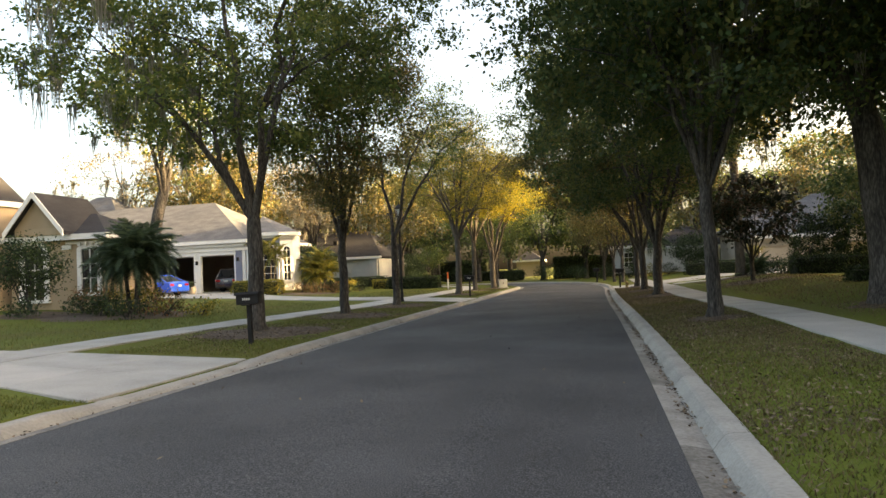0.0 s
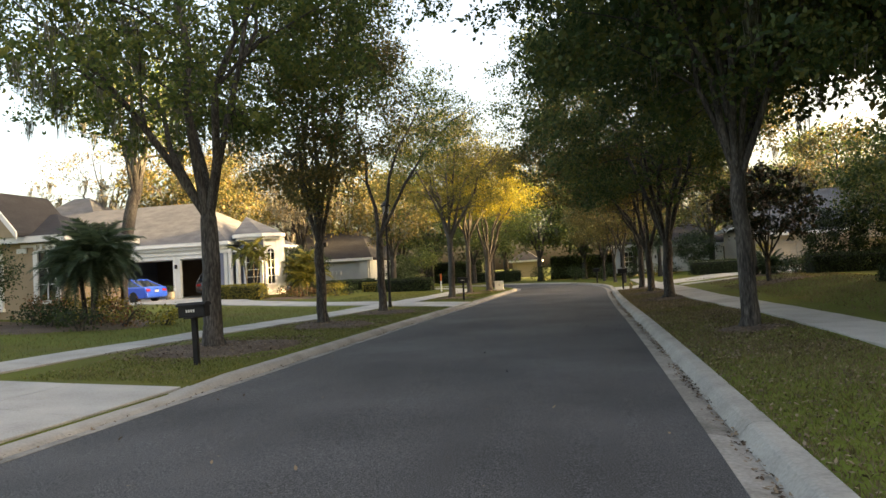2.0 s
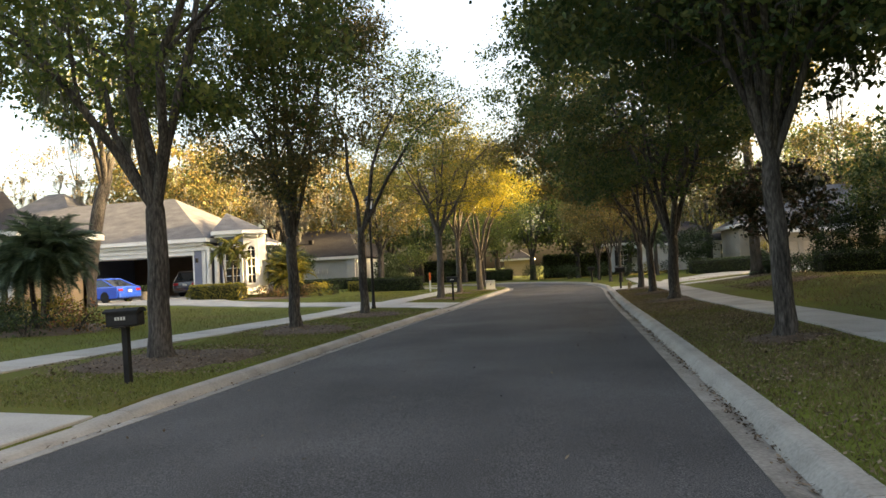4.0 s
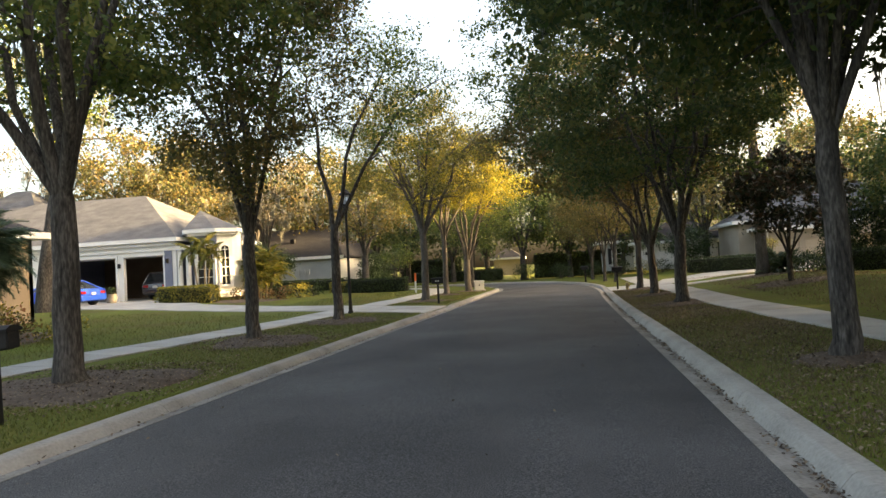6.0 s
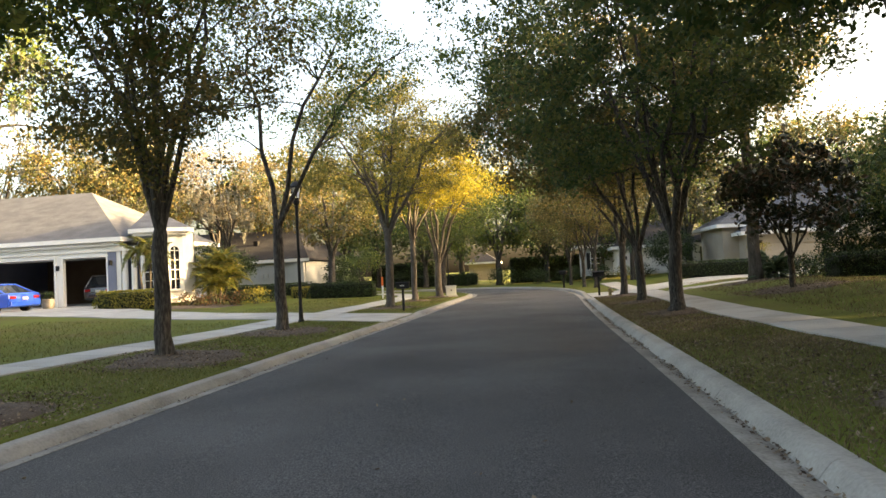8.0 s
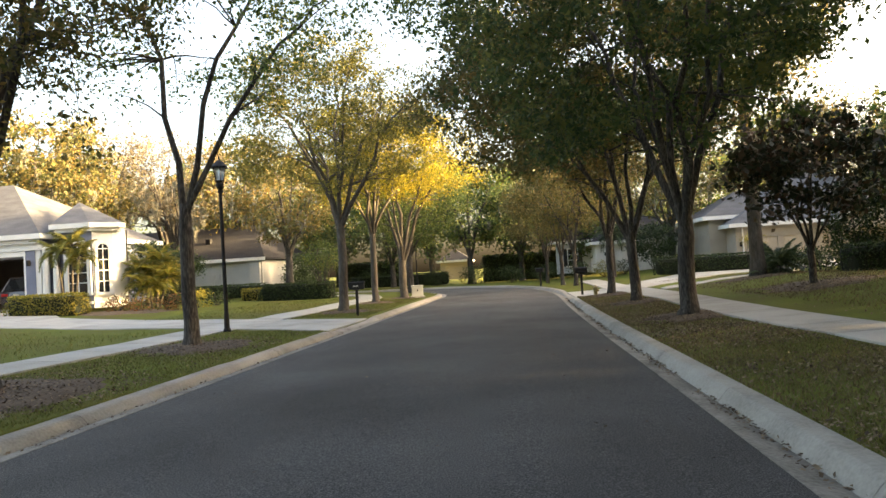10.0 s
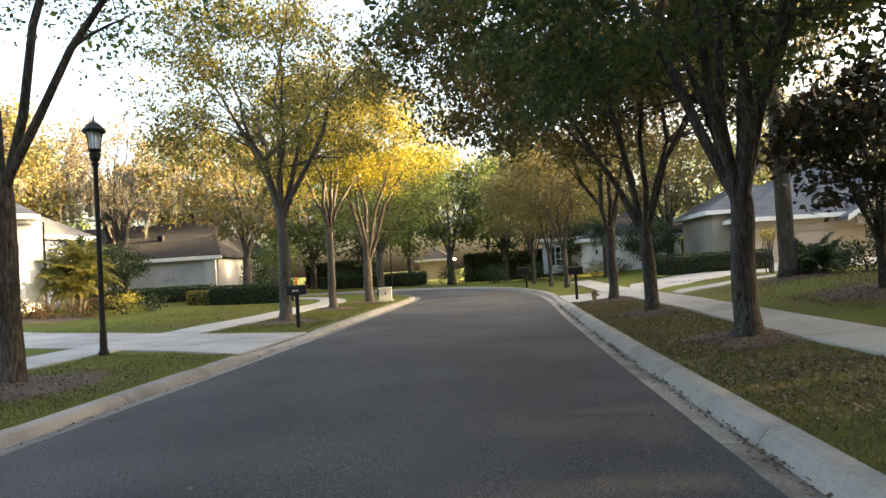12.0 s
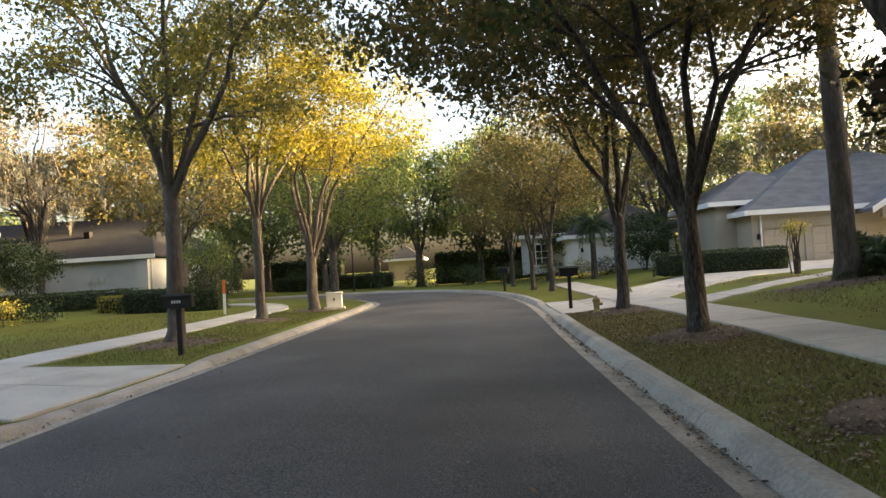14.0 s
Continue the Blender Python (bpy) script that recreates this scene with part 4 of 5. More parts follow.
def make_beige_house():
    h = thing("house", "beige stucco house with two closed garage doors", "house")
    y, z = 62.0, 0.62
    wall(h, (15.05, y), (25, y), z, 3.2, BEIGE, [(0.55, 2.5, 0, 1.85), (2.85, 7.35, 0, 1.85)], name="front_wall")
    wall(h, (15.05, y + 10), (15.05, y + 0.2), z, 3.2, BEIGE)
    garage_door(h, 15.6, 17.55, y + 0.1, z, z + 1.85, DOOR_BEIGE)
    garage_door(h, 17.9, 22.4, y + 0.1, z, z + 1.85, DOOR_BEIGE)
    wall_lamp(h, 15.3, y, 2.1)
    wall_lamp(h, 22.7, y, 2.1)
    part("downspout", box(15.42, y - 0.09, z, 15.5, y - 0.003, 3.1, 0.01), WHITE, h)
    hip_roof(h, 15.05, y, 29, y + 12, 3.35, 3.6, SHINGLE)
    gable_front(h, 20.3, 25.3, y - 1.2, 3.1, 4.6, y + 4, BEIGE, SHINGLE)
    wall(h, (20.6, y - 1.2), (25, y - 1.2), 2.62, 3.1, BEIGE)
    wall(h, (14.0, y + 2), (15.05, y + 2), 0.5, 3.8, BEIGE)
    wall(h, (14.0, y + 9), (14.0, y + 2.2), 0.5, 3.8, BEIGE)
    hip_roof(h, 14.0, y + 2, 20, y + 10, 4.0, 1.9, SHINGLE)
    h.location = (-0.17, -0.24, -0.1)
    return h


def make_white_house():
    h = thing("house", "white stucco house with white garage door beyond the bend", "house")
    y, z = 72.0, 0.45
    wall(h, (6.9, y), (13.5, y), z, 2.75, WHITE, [(1.45, 2.5, 0.0, 1.75), (2.95, 4.0, 0.0, 1.75)], name="front_wall")
    wall(h, (6.9, y + 8), (6.9, y + 0.2), z, 2.75, WHITE)
    garage_door(h, 8.35, 9.4, y + 0.1, z, z + 1.75, WHITE)
    garage_door(h, 9.85, 10.9, y + 0.1, z, z + 1.75, WHITE)
    wall_lamp(h, 7.6, y, 1.9)
    hip_roof(h, 6.9, y, 15, y + 9, 2.85, 2.3, DARK_SHINGLE)
    wall(h, (4.0, y + 4.5), (6.9, y + 4.5), z, 3.0, GREYSTUCCO)
    for x in (5.4,):
        w = window(h, pose(x, y + 4.5, 1.1) @ pose(0, -0.03, 0), 0.8, 1.4)
        for s in (-0.62, 0.62):
            part("shutter", box(s - 0.16, -0.06, -0.05, s + 0.16, -0.003, 1.45, 0.01), BLACK, w)
    hip_roof(h, 4.0, y + 4.5, 10, y + 12, 3.2, 2.0, DARK_SHINGLE)
    h.location = (0.45, 0, 0.1)
    return h


def make_far_house():
    h = thing("house", "distant cream house with closed garage door", "house")
    wall(h, (-7.8, 100), (-4.4, 100), -0.1, 2.1, BEIGE, [(0.6, 2.8, 0, 1.65)], name="front_wall")
    garage_door(h, -7.2, -5.0, 100.1, -0.1, 1.55, DOOR_BEIGE)
    hip_roof(h, -7.8, 100, -4.4, 104, 2.2, 1.4, DARK_SHINGLE)
    h.location = (-0.54, 0.2, 0.38)


make_garage_house()
make_tan_house()
make_grey_house()
make_beige_house()
make_white_house()
make_far_house()


# ---- street furniture ----
def lathe(profile, sides=20):
    verts, faces = [], []
    for r, z in profile:
        verts += [(r * math.cos(2 * math.pi * k / sides), r * math.sin(2 * math.pi * k / sides), z) for k in range(sides)]
    for i in range(len(profile) - 1):
        faces += [(i * sides + k, i * sides + (k + 1) % sides, (i + 1) * sides + (k + 1) % sides, (i + 1) * sides + k) for k in range(sides)]
    faces += [tuple(range(sides - 1, -1, -1)), tuple(range((len(profile) - 1) * sides, len(profile) * sides))]
    return verts, faces


FROST = bpy.data.materials.new("lantern_glass")
FROST.use_nodes = True
FROST.node_tree.nodes["Principled BSDF"].inputs["Base Color"].default_value = (0.75, 0.78, 0.8, 1)
FROST.node_tree.nodes["Principled BSDF"].inputs["Roughness"].default_value = 0.35
FROST.node_tree.nodes["Principled BSDF"].inputs["Transmission Weight"].default_value = 0.6


def make_street_lamp():
    lamp = thing("street_lamp", "black iron lamp post with a glass lantern, unlit", "street lamp")
    put("post", mesh_of("post", *lathe([(0.1, 0), (0.1, 0.1), (0.075, 0.16), (0.065, 0.5), (0.055, 0.56), (0.05, 2.0), (0.046, 3.75), (0.07, 3.77), (0.07, 3.82), (0.05, 3.84)], 14), BLACK), lamp)
    put("collar", mesh_of("collar", *lathe([(0.05, 3.84), (0.095, 3.9), (0.105, 4.0), (0.085, 4.03), (0.12, 4.06), (0.12, 4.09)], 16), BLACK), lamp)
    lantern = put("lantern", mesh_of("lantern", *lathe([(0.1, 4.09), (0.165, 4.42)], 6), FROST), lamp, None, "pale glass lantern panes")
    for k in range(6):
        a = math.pi / 3 * k
        p = [Vector((0.104 * math.cos(a), 0.104 * math.sin(a), 4.08)), Vector((0.17 * math.cos(a), 0.17 * math.sin(a), 4.43))]
        put("lantern_bar", mesh_of("lantern_bar", *tube_data(p, [0.012, 0.012], 5), BLACK), lantern)
    put("cap", mesh_of("cap", *lathe([(0.215, 4.42), (0.225, 4.46), (0.17, 4.52), (0.12, 4.58), (0.05, 4.63), (0.02, 4.65), (0.022, 4.68), (0.006, 4.78)], 16), BLACK), lamp)
    return lamp


lamp = make_street_lamp()
lamp.matrix_world = pose(-6.29, 34.42, 0.12)
copy_thing(lamp, pose(-7.2, 74.0, 0.12, 0, 0, 20))
BAR = material("pale_number_bar", [(0.45, 0.44, 0.4), (0.55, 0.54, 0.5)], scale=5, fine=40, bump=0)


def make_mailbox():
    mb = thing("mailbox", "black metal mailbox on a single post beside the kerb", "mailbox", group="mailboxes along the kerb")
    part("post", box(-0.045, -0.045, -0.15, 0.045, 0.045, 0.84, 0.006), BLACK, mb)
    part("base_plate", box(-0.1, -0.2, 0.84, 0.1, 0.2, 0.86, 0.005), BLACK, mb)
    body = part("box", box(-0.25, -0.1, 0.86, 0.25, 0.1, 1.07, 0.015), BLACK, mb)
    lid = bmesh.new()
    pts = [(-0.13, 1.06), (-0.13, 1.085), (-0.06, 1.125), (0.06, 1.125), (0.13, 1.085), (0.13, 1.06)]
    vs = [[lid.verts.new((x, p[0], p[1])) for p in pts] for x in (-0.275, 0.275)]
    for k in range(6):
        q = (k + 1) % 6
        lid.faces.new((vs[0][k], vs[0][q], vs[1][q], vs[1][k]))
    lid.faces.new(vs[0][::-1]), lid.faces.new(vs[1])
    part("roof", lid, BLACK, mb)
    part("door", box(0.2505, -0.09, 0.87, 0.262, 0.09, 1.05, 0.004), BLACK, body)
    part("flag", box(0.02, 0.103, 0.92, 0.2, 0.11, 0.96, 0.002), BLACK, body)
    for k in range(4):
        part("number_bar", box(-0.1 + k * 0.045, -0.104, 0.95, -0.07 + k * 0.045, -0.1005, 1.0), BAR, body)
    return mb


mb = make_mailbox()
mb.matrix_world = pose(-4.6, 16.65, 0.13, 0, -1.5, 4)
for x, y, turn in ((-4.0, 39.65, 6), (4.02, 46.4, 182), (2.65, 60.6, 150)):
    copy_thing(mb, pose(x, y, 0.13, 0, 0, turn))

UTIL = material("utility_box_paint", [(0.4, 0.42, 0.4), (0.5, 0.52, 0.5), (0.56, 0.58, 0.55)], scale=2, fine=30, bump=0.05)
ub = thing("utility_box", "pale grey-green utility cabinet on the verge", "utility box", (-4.0, 53.0, 0.12), 10)
part("pad", box(-0.38, -0.36, -0.05, 0.38, 0.36, 0.07, 0.01), CONCRETE, ub)
cab = part("cabinet", box(-0.29, -0.27, 0.07, 0.29, 0.27, 0.56, 0.03), UTIL, ub)
part("lid", box(-0.32, -0.3, 0.56, 0.32, 0.3, 0.63, 0.03), UTIL, ub)
part("handle", box(-0.03, -0.288, 0.32, 0.03, -0.272, 0.42, 0.005), BLACK, cab)
HYDRANT = material("yellowed_hydrant_paint", [(0.22, 0.17, 0.08), (0.32, 0.25, 0.12), (0.38, 0.31, 0.17)], scale=4, fine=30, bump=0.1)


def make_hydrant(x, y):
    hy = thing("fire_hydrant", "squat dull yellow fire hydrant on the grass", "fire hydrant", (x, y, ground_z(x, y)))
    hy.scale = (0.7, 0.7, 0.62)
    put("barrel", mesh_of("barrel", *lathe([(0.16, -0.03), (0.16, 0.05), (0.11, 0.07), (0.1, 0.42), (0.14, 0.44), (0.14, 0.48)], 16), HYDRANT, True), hy)
    put("bonnet", mesh_of("bonnet", *lathe([(0.13, 0.48), (0.12, 0.55), (0.07, 0.62), (0.03, 0.64), (0.03, 0.69)], 16), HYDRANT, True), hy)
    for a in (0, 90, 180):
        put("nozzle", mesh_of("nozzle", *lathe([(0.05, 0.08), (0.05, 0.16), (0.065, 0.165), (0.065, 0.2)], 12), HYDRANT), hy, pose(0, 0, 0.36, 90, 0, a))


make_hydrant(4.3, 43.7)

MARK_W = material("white_marker_post", [(0.6, 0.6, 0.58), (0.7, 0.7, 0.67)], scale=3, fine=30, bump=0)
MARK_O = material("orange_marker_tip", [(0.6, 0.12, 0.03), (0.7, 0.16, 0.04)], scale=3, fine=30, bump=0)
mk = thing("marker_post", "white plastic marker post with orange tip", "marker post", (-7.85, 52.0, 0.2))
part("post", box(-0.05, -0.015, -0.1, 0.05, 0.015, 0.75, 0.005), MARK_W, mk)
part("tip", box(-0.052, -0.017, 0.752, 0.052, 0.017, 1.25, 0.005), MARK_O, mk, "orange tip")


# ---- cars ----
def paint(name, c, rough=0.25):
    m = material(name, [tuple(v * 0.9 for v in c), c], scale=1, fine=3, bump=0, rough=rough, spec=0.6)
    m.node_tree.nodes["Principled BSDF"].inputs["Coat Weight"].default_value = 0.6
    return m


BLUE, SUVDARK = paint("blue_car_paint", (0.015, 0.09, 0.6)), paint("dark_car_paint", (0.03, 0.02, 0.022))
RUBBER = material("tyre_rubber", [(0.01, 0.01, 0.01), (0.02, 0.02, 0.02)], scale=5, fine=40, bump=0.3)
RIM = material("alloy_rim", [(0.25, 0.25, 0.26), (0.4, 0.4, 0.41)], scale=5, fine=40, bump=0, metal=0.9, rough=0.35)
TAIL = material("tail_lamp_red", [(0.3, 0.01, 0.01), (0.45, 0.02, 0.02)], scale=5, fine=40, bump=0, rough=0.2)


def make_car(name, label, colour, length, width, height, place, turn, belt=0.62, cab=(0.2, 0.32, 0.68, 0.93)):
    """A car along +x (front at +x): lofted body, glasshouse, wheels, lights, plate."""
    car = thing(name, label, "car", place, turn)
    L, W, H = length, width, height
    zb = belt * H
    side = [(-L / 2 + 0.02, 0.28 * H), (-L / 2, 0.44 * H), (-L / 2 + 0.04, zb - 0.06), (-L / 2 + 0.12, zb + 0.02), (-L * 0.3, zb + 0.03), (L * 0.12, zb - 0.01), (L * 0.33, zb - 0.08), (L / 2 - 0.14, zb - 0.22), (L / 2, 0.38 * H), (L / 2 - 0.03, 0.22 * H), (L / 2 - 0.2, 0.17 * H), (-L / 2 + 0.2, 0.17 * H), (-L / 2 + 0.04, 0.22 * H)]
    rows = []
    for f, inset in ((-1, 0.05), (-0.96, 0.0), (-0.5, 0.0), (0.5, 0.0), (0.96, 0.0), (1, 0.05)):
        rows.append([(x * (1 - inset * 0.35), f * W / 2, z + (0.02 if abs(f) < 0.9 and z > 0.5 * H else 0) - (0.05 if inset and z > 0.5 * H else 0)) for x, z in side])
    v = [p for r in rows for p in r]
    n = len(side)
    f = [(i * n + k, i * n + (k + 1) % n, (i + 1) * n + (k + 1) % n, (i + 1) * n + k) for i in range(5) for k in range(n)] + [tuple(range(n - 1, -1, -1)), tuple(range(5 * n, 6 * n))]
    me = mesh_of("body", v, f, colour)
    bm = bmesh.new()
    bm.from_mesh(me)
    bmesh.ops.bevel(bm, geom=list(bm.edges), offset=0.035, segments=2, affect="EDGES", profile=0.6)
    bm.to_mesh(me)
    bm.free()
    body = put("body", me, car)
    a, b, c, d = (L * (u - 0.5) for u in cab)
    wb, wt = W / 2 * 0.93, W / 2 * 0.72
    def cabin(grow, z0, z1, name, mat, parent):
        g = grow
        vv = [(a - g, -wb - g, z0), (d + g, -wb - g, z0), (d + g, wb + g, z0), (a - g, wb + g, z0), (b - g, -wt - g, z1), (c + g, -wt - g, z1), (c + g, wt + g, z1), (b - g, wt + g, z1)]
        bm = bmesh.new()
        q = [bm.verts.new(p) for p in vv]
        for face in ((3, 2, 1, 0), (4, 5, 6, 7), (0, 1, 5, 4), (1, 2, 6, 5), (2, 3, 7, 6), (3, 0, 4, 7)):
            bm.faces.new([q[i] for i in face])
        bmesh.ops.bevel(bm, geom=list(bm.edges), offset=0.05, segments=2, affect="EDGES")
        return part(name, bm, mat, parent)
    cabin(0.0, zb - 0.03, H - 0.06, "glasshouse", GLASS_DARK, car)
    part("roof", box(b - 0.02, -wt - 0.02, H - 0.09, c + 0.02, wt + 0.02, H, 0.04), colour, car)
    for sgn in (-1, 1):
        for p0, p1 in (((a, wb), (b, wt)), ((d, wb), (c, wt)), (((b + c) / 2, wb + 0.0), ((b + c) / 2, wt))):
            line = [Vector((p0[0], sgn * p0[1], zb - 0.02)), Vector((p1[0], sgn * p1[1], H - 0.05))]
            put("pillar", mesh_of("pillar", *tube_data(line, [0.045, 0.04], 6), colour), car)
        part("tail_light", box(-L / 2 - 0.012, sgn * W * 0.36 - 0.17, zb - 0.26, -L / 2 + 0.1, sgn * W * 0.36 + 0.17, zb - 0.12, 0.02), TAIL, car, "red tail light")
        part("door_mirror", box(d - 0.25, sgn * (W / 2 + 0.08) - 0.08, zb, d - 0.15, sgn * (W / 2 + 0.08) + 0.08, zb + 0.13, 0.03), colour, car)
        for x in (-L * 0.29, L * 0.31):
            r = 0.225 * H if H > 1.5 else 0.235 * H
            wheel = put("wheel", mesh_of("wheel", *lathe([(r * 0.62, -0.1), (r * 0.9, -0.105), (r, -0.07), (r, 0.07), (r * 0.9, 0.105), (r * 0.62, 0.1)], 24), RUBBER, True), car, pose(x, sgn * (W / 2 - 0.09), r, 90))
            put("rim", mesh_of("rim", *lathe([(r * 0.62, -0.095), (r * 0.5, -0.07), (r * 0.15, -0.085), (r * 0.1, 0.085), (r * 0.5, 0.07), (r * 0.62, 0.095)], 20), RIM), wheel)
    part("bumper", box(-L / 2 - 0.06, -W * 0.46, 0.22 * H, -L / 2 + 0.1, W * 0.46, 0.4 * H, 0.05), colour, car)
    part("number_plate", box(-L / 2 - 0.03, -0.16, 0.42 * H, -L / 2 - 0.005, 0.16, 0.42 * H + 0.15, 0.005), BAR, car, "plain pale number plate")
    return body


make_car("sedan", "glossy blue sedan parked on the driveway", BLUE, 4.6, 1.9, 1.46, (-26.6, 44.4, 0.62), 172, 0.64, (0.06, 0.3, 0.56, 0.8))
make_car("suv", "dark red-brown suv parked inside the garage", SUVDARK, 4.6, 1.85, 1.7, (-23.7, 51.2, 0.68), 90, 0.6, (0.02, 0.1, 0.62, 0.82))


# ---- hedges, shrubs and palms ----
def make_hedge(label, x, y, turn, w, d, h, mat, seed, size=0.09, density=260, round_=0.12, name="hedge", z=None):
    """A clipped hedge: a solid core, coloured dark as the shaded inside, under a skin of leaves."""
    rng = np.random.default_rng(seed)
    root = thing(name, label, name, (x, y, ground_z(x, y) - 0.03 if z is None else z), turn)
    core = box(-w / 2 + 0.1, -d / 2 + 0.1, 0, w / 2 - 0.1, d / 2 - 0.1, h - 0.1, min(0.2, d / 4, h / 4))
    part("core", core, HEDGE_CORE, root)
    n = int(1.7 * density * (w * d + 2 * h * (w + d)))
    face = rng.uniform(0, w * d + 2 * h * (w + d), n)
    p = np.zeros((n, 3))
    u, v = rng.uniform(-0.5, 0.5, n), rng.uniform(0, 1, n)
    top = face < w * d
    p[top] = np.stack([u[top] * w, (v[top] - 0.5) * d, np.full(top.sum(), h)], 1)
    fb = (~top) & (face < w * d + 2 * h * w)
    p[fb] = np.stack([u[fb] * w, np.where(rng.random(fb.sum()) < 0.5, -d / 2, d / 2), v[fb] * h], 1)
    lr = (~top) & (~fb)
    p[lr] = np.stack([np.where(rng.random(lr.sum()) < 0.5, -w / 2, w / 2), u[lr] * d, v[lr] * h], 1)
    lump = np.array([noise.noise((q[0] * 1.6 + seed, q[1] * 1.6, q[2] * 1.6)) for q in p])
    c = np.array([0, 0, h / 2])
    p = c + (p - c) * (1 - round_ * 0.5 + 0.13 * lump)[:, None]
    put("foliage", quads_mesh("foliage", leaves_data(p, 1, 0.04, size, rng), mat), root)
    return root


def make_shrub(label, x, y, w, h, mat, seed, size=0.1, density=420, stems=5, trunk=0.0, name="shrub"):
    """A rounded shrub: stems from the ground and leaves in uneven clumps."""
    rng = np.random.default_rng(seed)
    root = thing(name, label, name, (x, y, ground_z(x, y) - 0.02))
    n = int(density * w * h * 0.5)
    cl = []
    for _ in range(max(14, int(14 * w * h))):
        d = rng.normal(0, 1, 3)
        d /= np.linalg.norm(d)
        r = rng.uniform(0.35, 1) ** 0.6
        cl.append((d[0] * w / 2 * r, d[1] * w / 2 * r, trunk + (h - trunk) / 2 * (1 + d[2] * r)))
    put("foliage", quads_mesh("foliage", leaves_data(np.array(cl), max(10, n // len(cl)), 0.13 + 0.04 * w, size, rng), mat), root)
    pieces = []
    for k in range(stems):
        e = Vector(cl[int(rng.integers(0, len(cl)))])
        pieces.append(tube_data(bent(Vector((*rng.normal(0, 0.06, 2), -0.03)), e, 0.1, rng, 4), [0.03, 0.025, 0.02, 0.015, 0.008], 5))
    put("stem", mesh_of("stem", *join(pieces), BARK), root)
    return root


def frond_mesh(length, droop, rng, mat, leaflets=58, wide=0.3):
    """A feather palm frond along +x that arches up and droops, with paired leaflets."""
    quads = []
    def at(t):
        return np.array([length * t * (1 - 0.18 * droop * t), 0, length * (0.55 * t - droop * t * t)])
    for k in range(leaflets):
        t = 0.12 + 0.88 * k / leaflets
        p, d = at(t), at(t + 0.01) - at(t)
        d /= np.linalg.norm(d)
        ln = wide * length * (0.55 + 0.45 * math.sin(math.pi * t)) * (1 - 0.35 * t)
        for s in (-1, 1):
            out = np.array([0.55, s * 0.8, -0.25 + 0.2 * rng.normal()])
            out = out / np.linalg.norm(out) * ln
            e = d * 0.013
            tip = p + out + np.array([0, 0, -0.12 * ln])
            quads += [p - e, p + e, p + out * 0.6 + e, tip] if s > 0 else [p + e, p - e, tip, p + out * 0.6 + e]
    for k in range(8):
        a, b = at(k / 8), at((k + 1) / 8)
        w = np.array([0, 0.014, 0])
        quads += [a - w, a + w, b + w, b - w]
    return quads_mesh("frond", np.array(quads), mat)


def make_palm(label, x, y, trunks, length, droop, mat, seed, fronds=16, girth=0.07, name="palm"):
    rng = np.random.default_rng(seed)
    root = thing(name, label, "palm", (x, y, ground_z(x, y) - 0.02))
    kinds = [frond_mesh(length * f, droop * g, rng, mat) for f, g in ((1, 1), (0.9, 1.3), (1.05, 0.75))]
    for k, (tx, ty, h) in enumerate(trunks):
        line = [Vector((tx * (0.4 + 0.6 * t), ty * (0.4 + 0.6 * t), h * t)) for t in (0, 0.25, 0.5, 0.75, 1)]
        tr = put("trunk", mesh_of("trunk", *tube_data(line, [girth * 1.3, girth, girth * 0.95, girth * 0.9, girth], 10), BARK if mat is PALM_DARK else PALE_BARK, True), root)
        for j in range(fronds):
            put("frond", kinds[j % 3], tr, pose(tx, ty, h - 0.05 * (j % 4), 0, -28 + 85 * ((j * 7) % fronds) / fronds * 1.1 - 30, 360 * j / fronds + rng.uniform(-12, 12)))
    return root


make_palm("clump of dark feathery date palms in a planted bed", -14.3, 25.9, [(-0.45, 0.1, 2.0), (0.35, -0.2, 2.25), (0.05, 0.4, 2.55)], 1.7, 0.85, PALM_DARK, 51, 40, 0.075)
make_palm("golden-green areca palms beside the bay window", -18.9, 46.2, [(-0.6, 0, 2.9), (0.1, 0.1, 3.2), (0.55, -0.1, 2.6)], 1.25, 0.85, PALM_GOLD, 52, 13, 0.05)
make_palm("golden-green areca palm clump near the house corner", -17.0, 49.9, [(-0.5, 0, 1.9), (0.3, 0.2, 2.4), (0.9, -0.2, 1.6), (0.2, -0.7, 1.2)], 1.4, 0.8, PALM_GOLD, 53, 18, 0.05)
make_palm("sago palm with stiff dark fronds on a mulch bed", 11.4, 44.7, [(0, 0, 0.35)], 1.3, 0.55, PALM_DARK, 54, 26, 0.14)
make_palm("cabbage palm with a round crown near the bend", 7.9, 66.5, [(0, 0, 3.0)], 1.6, 0.9, PALM_DARK, 55, 24, 0.17)

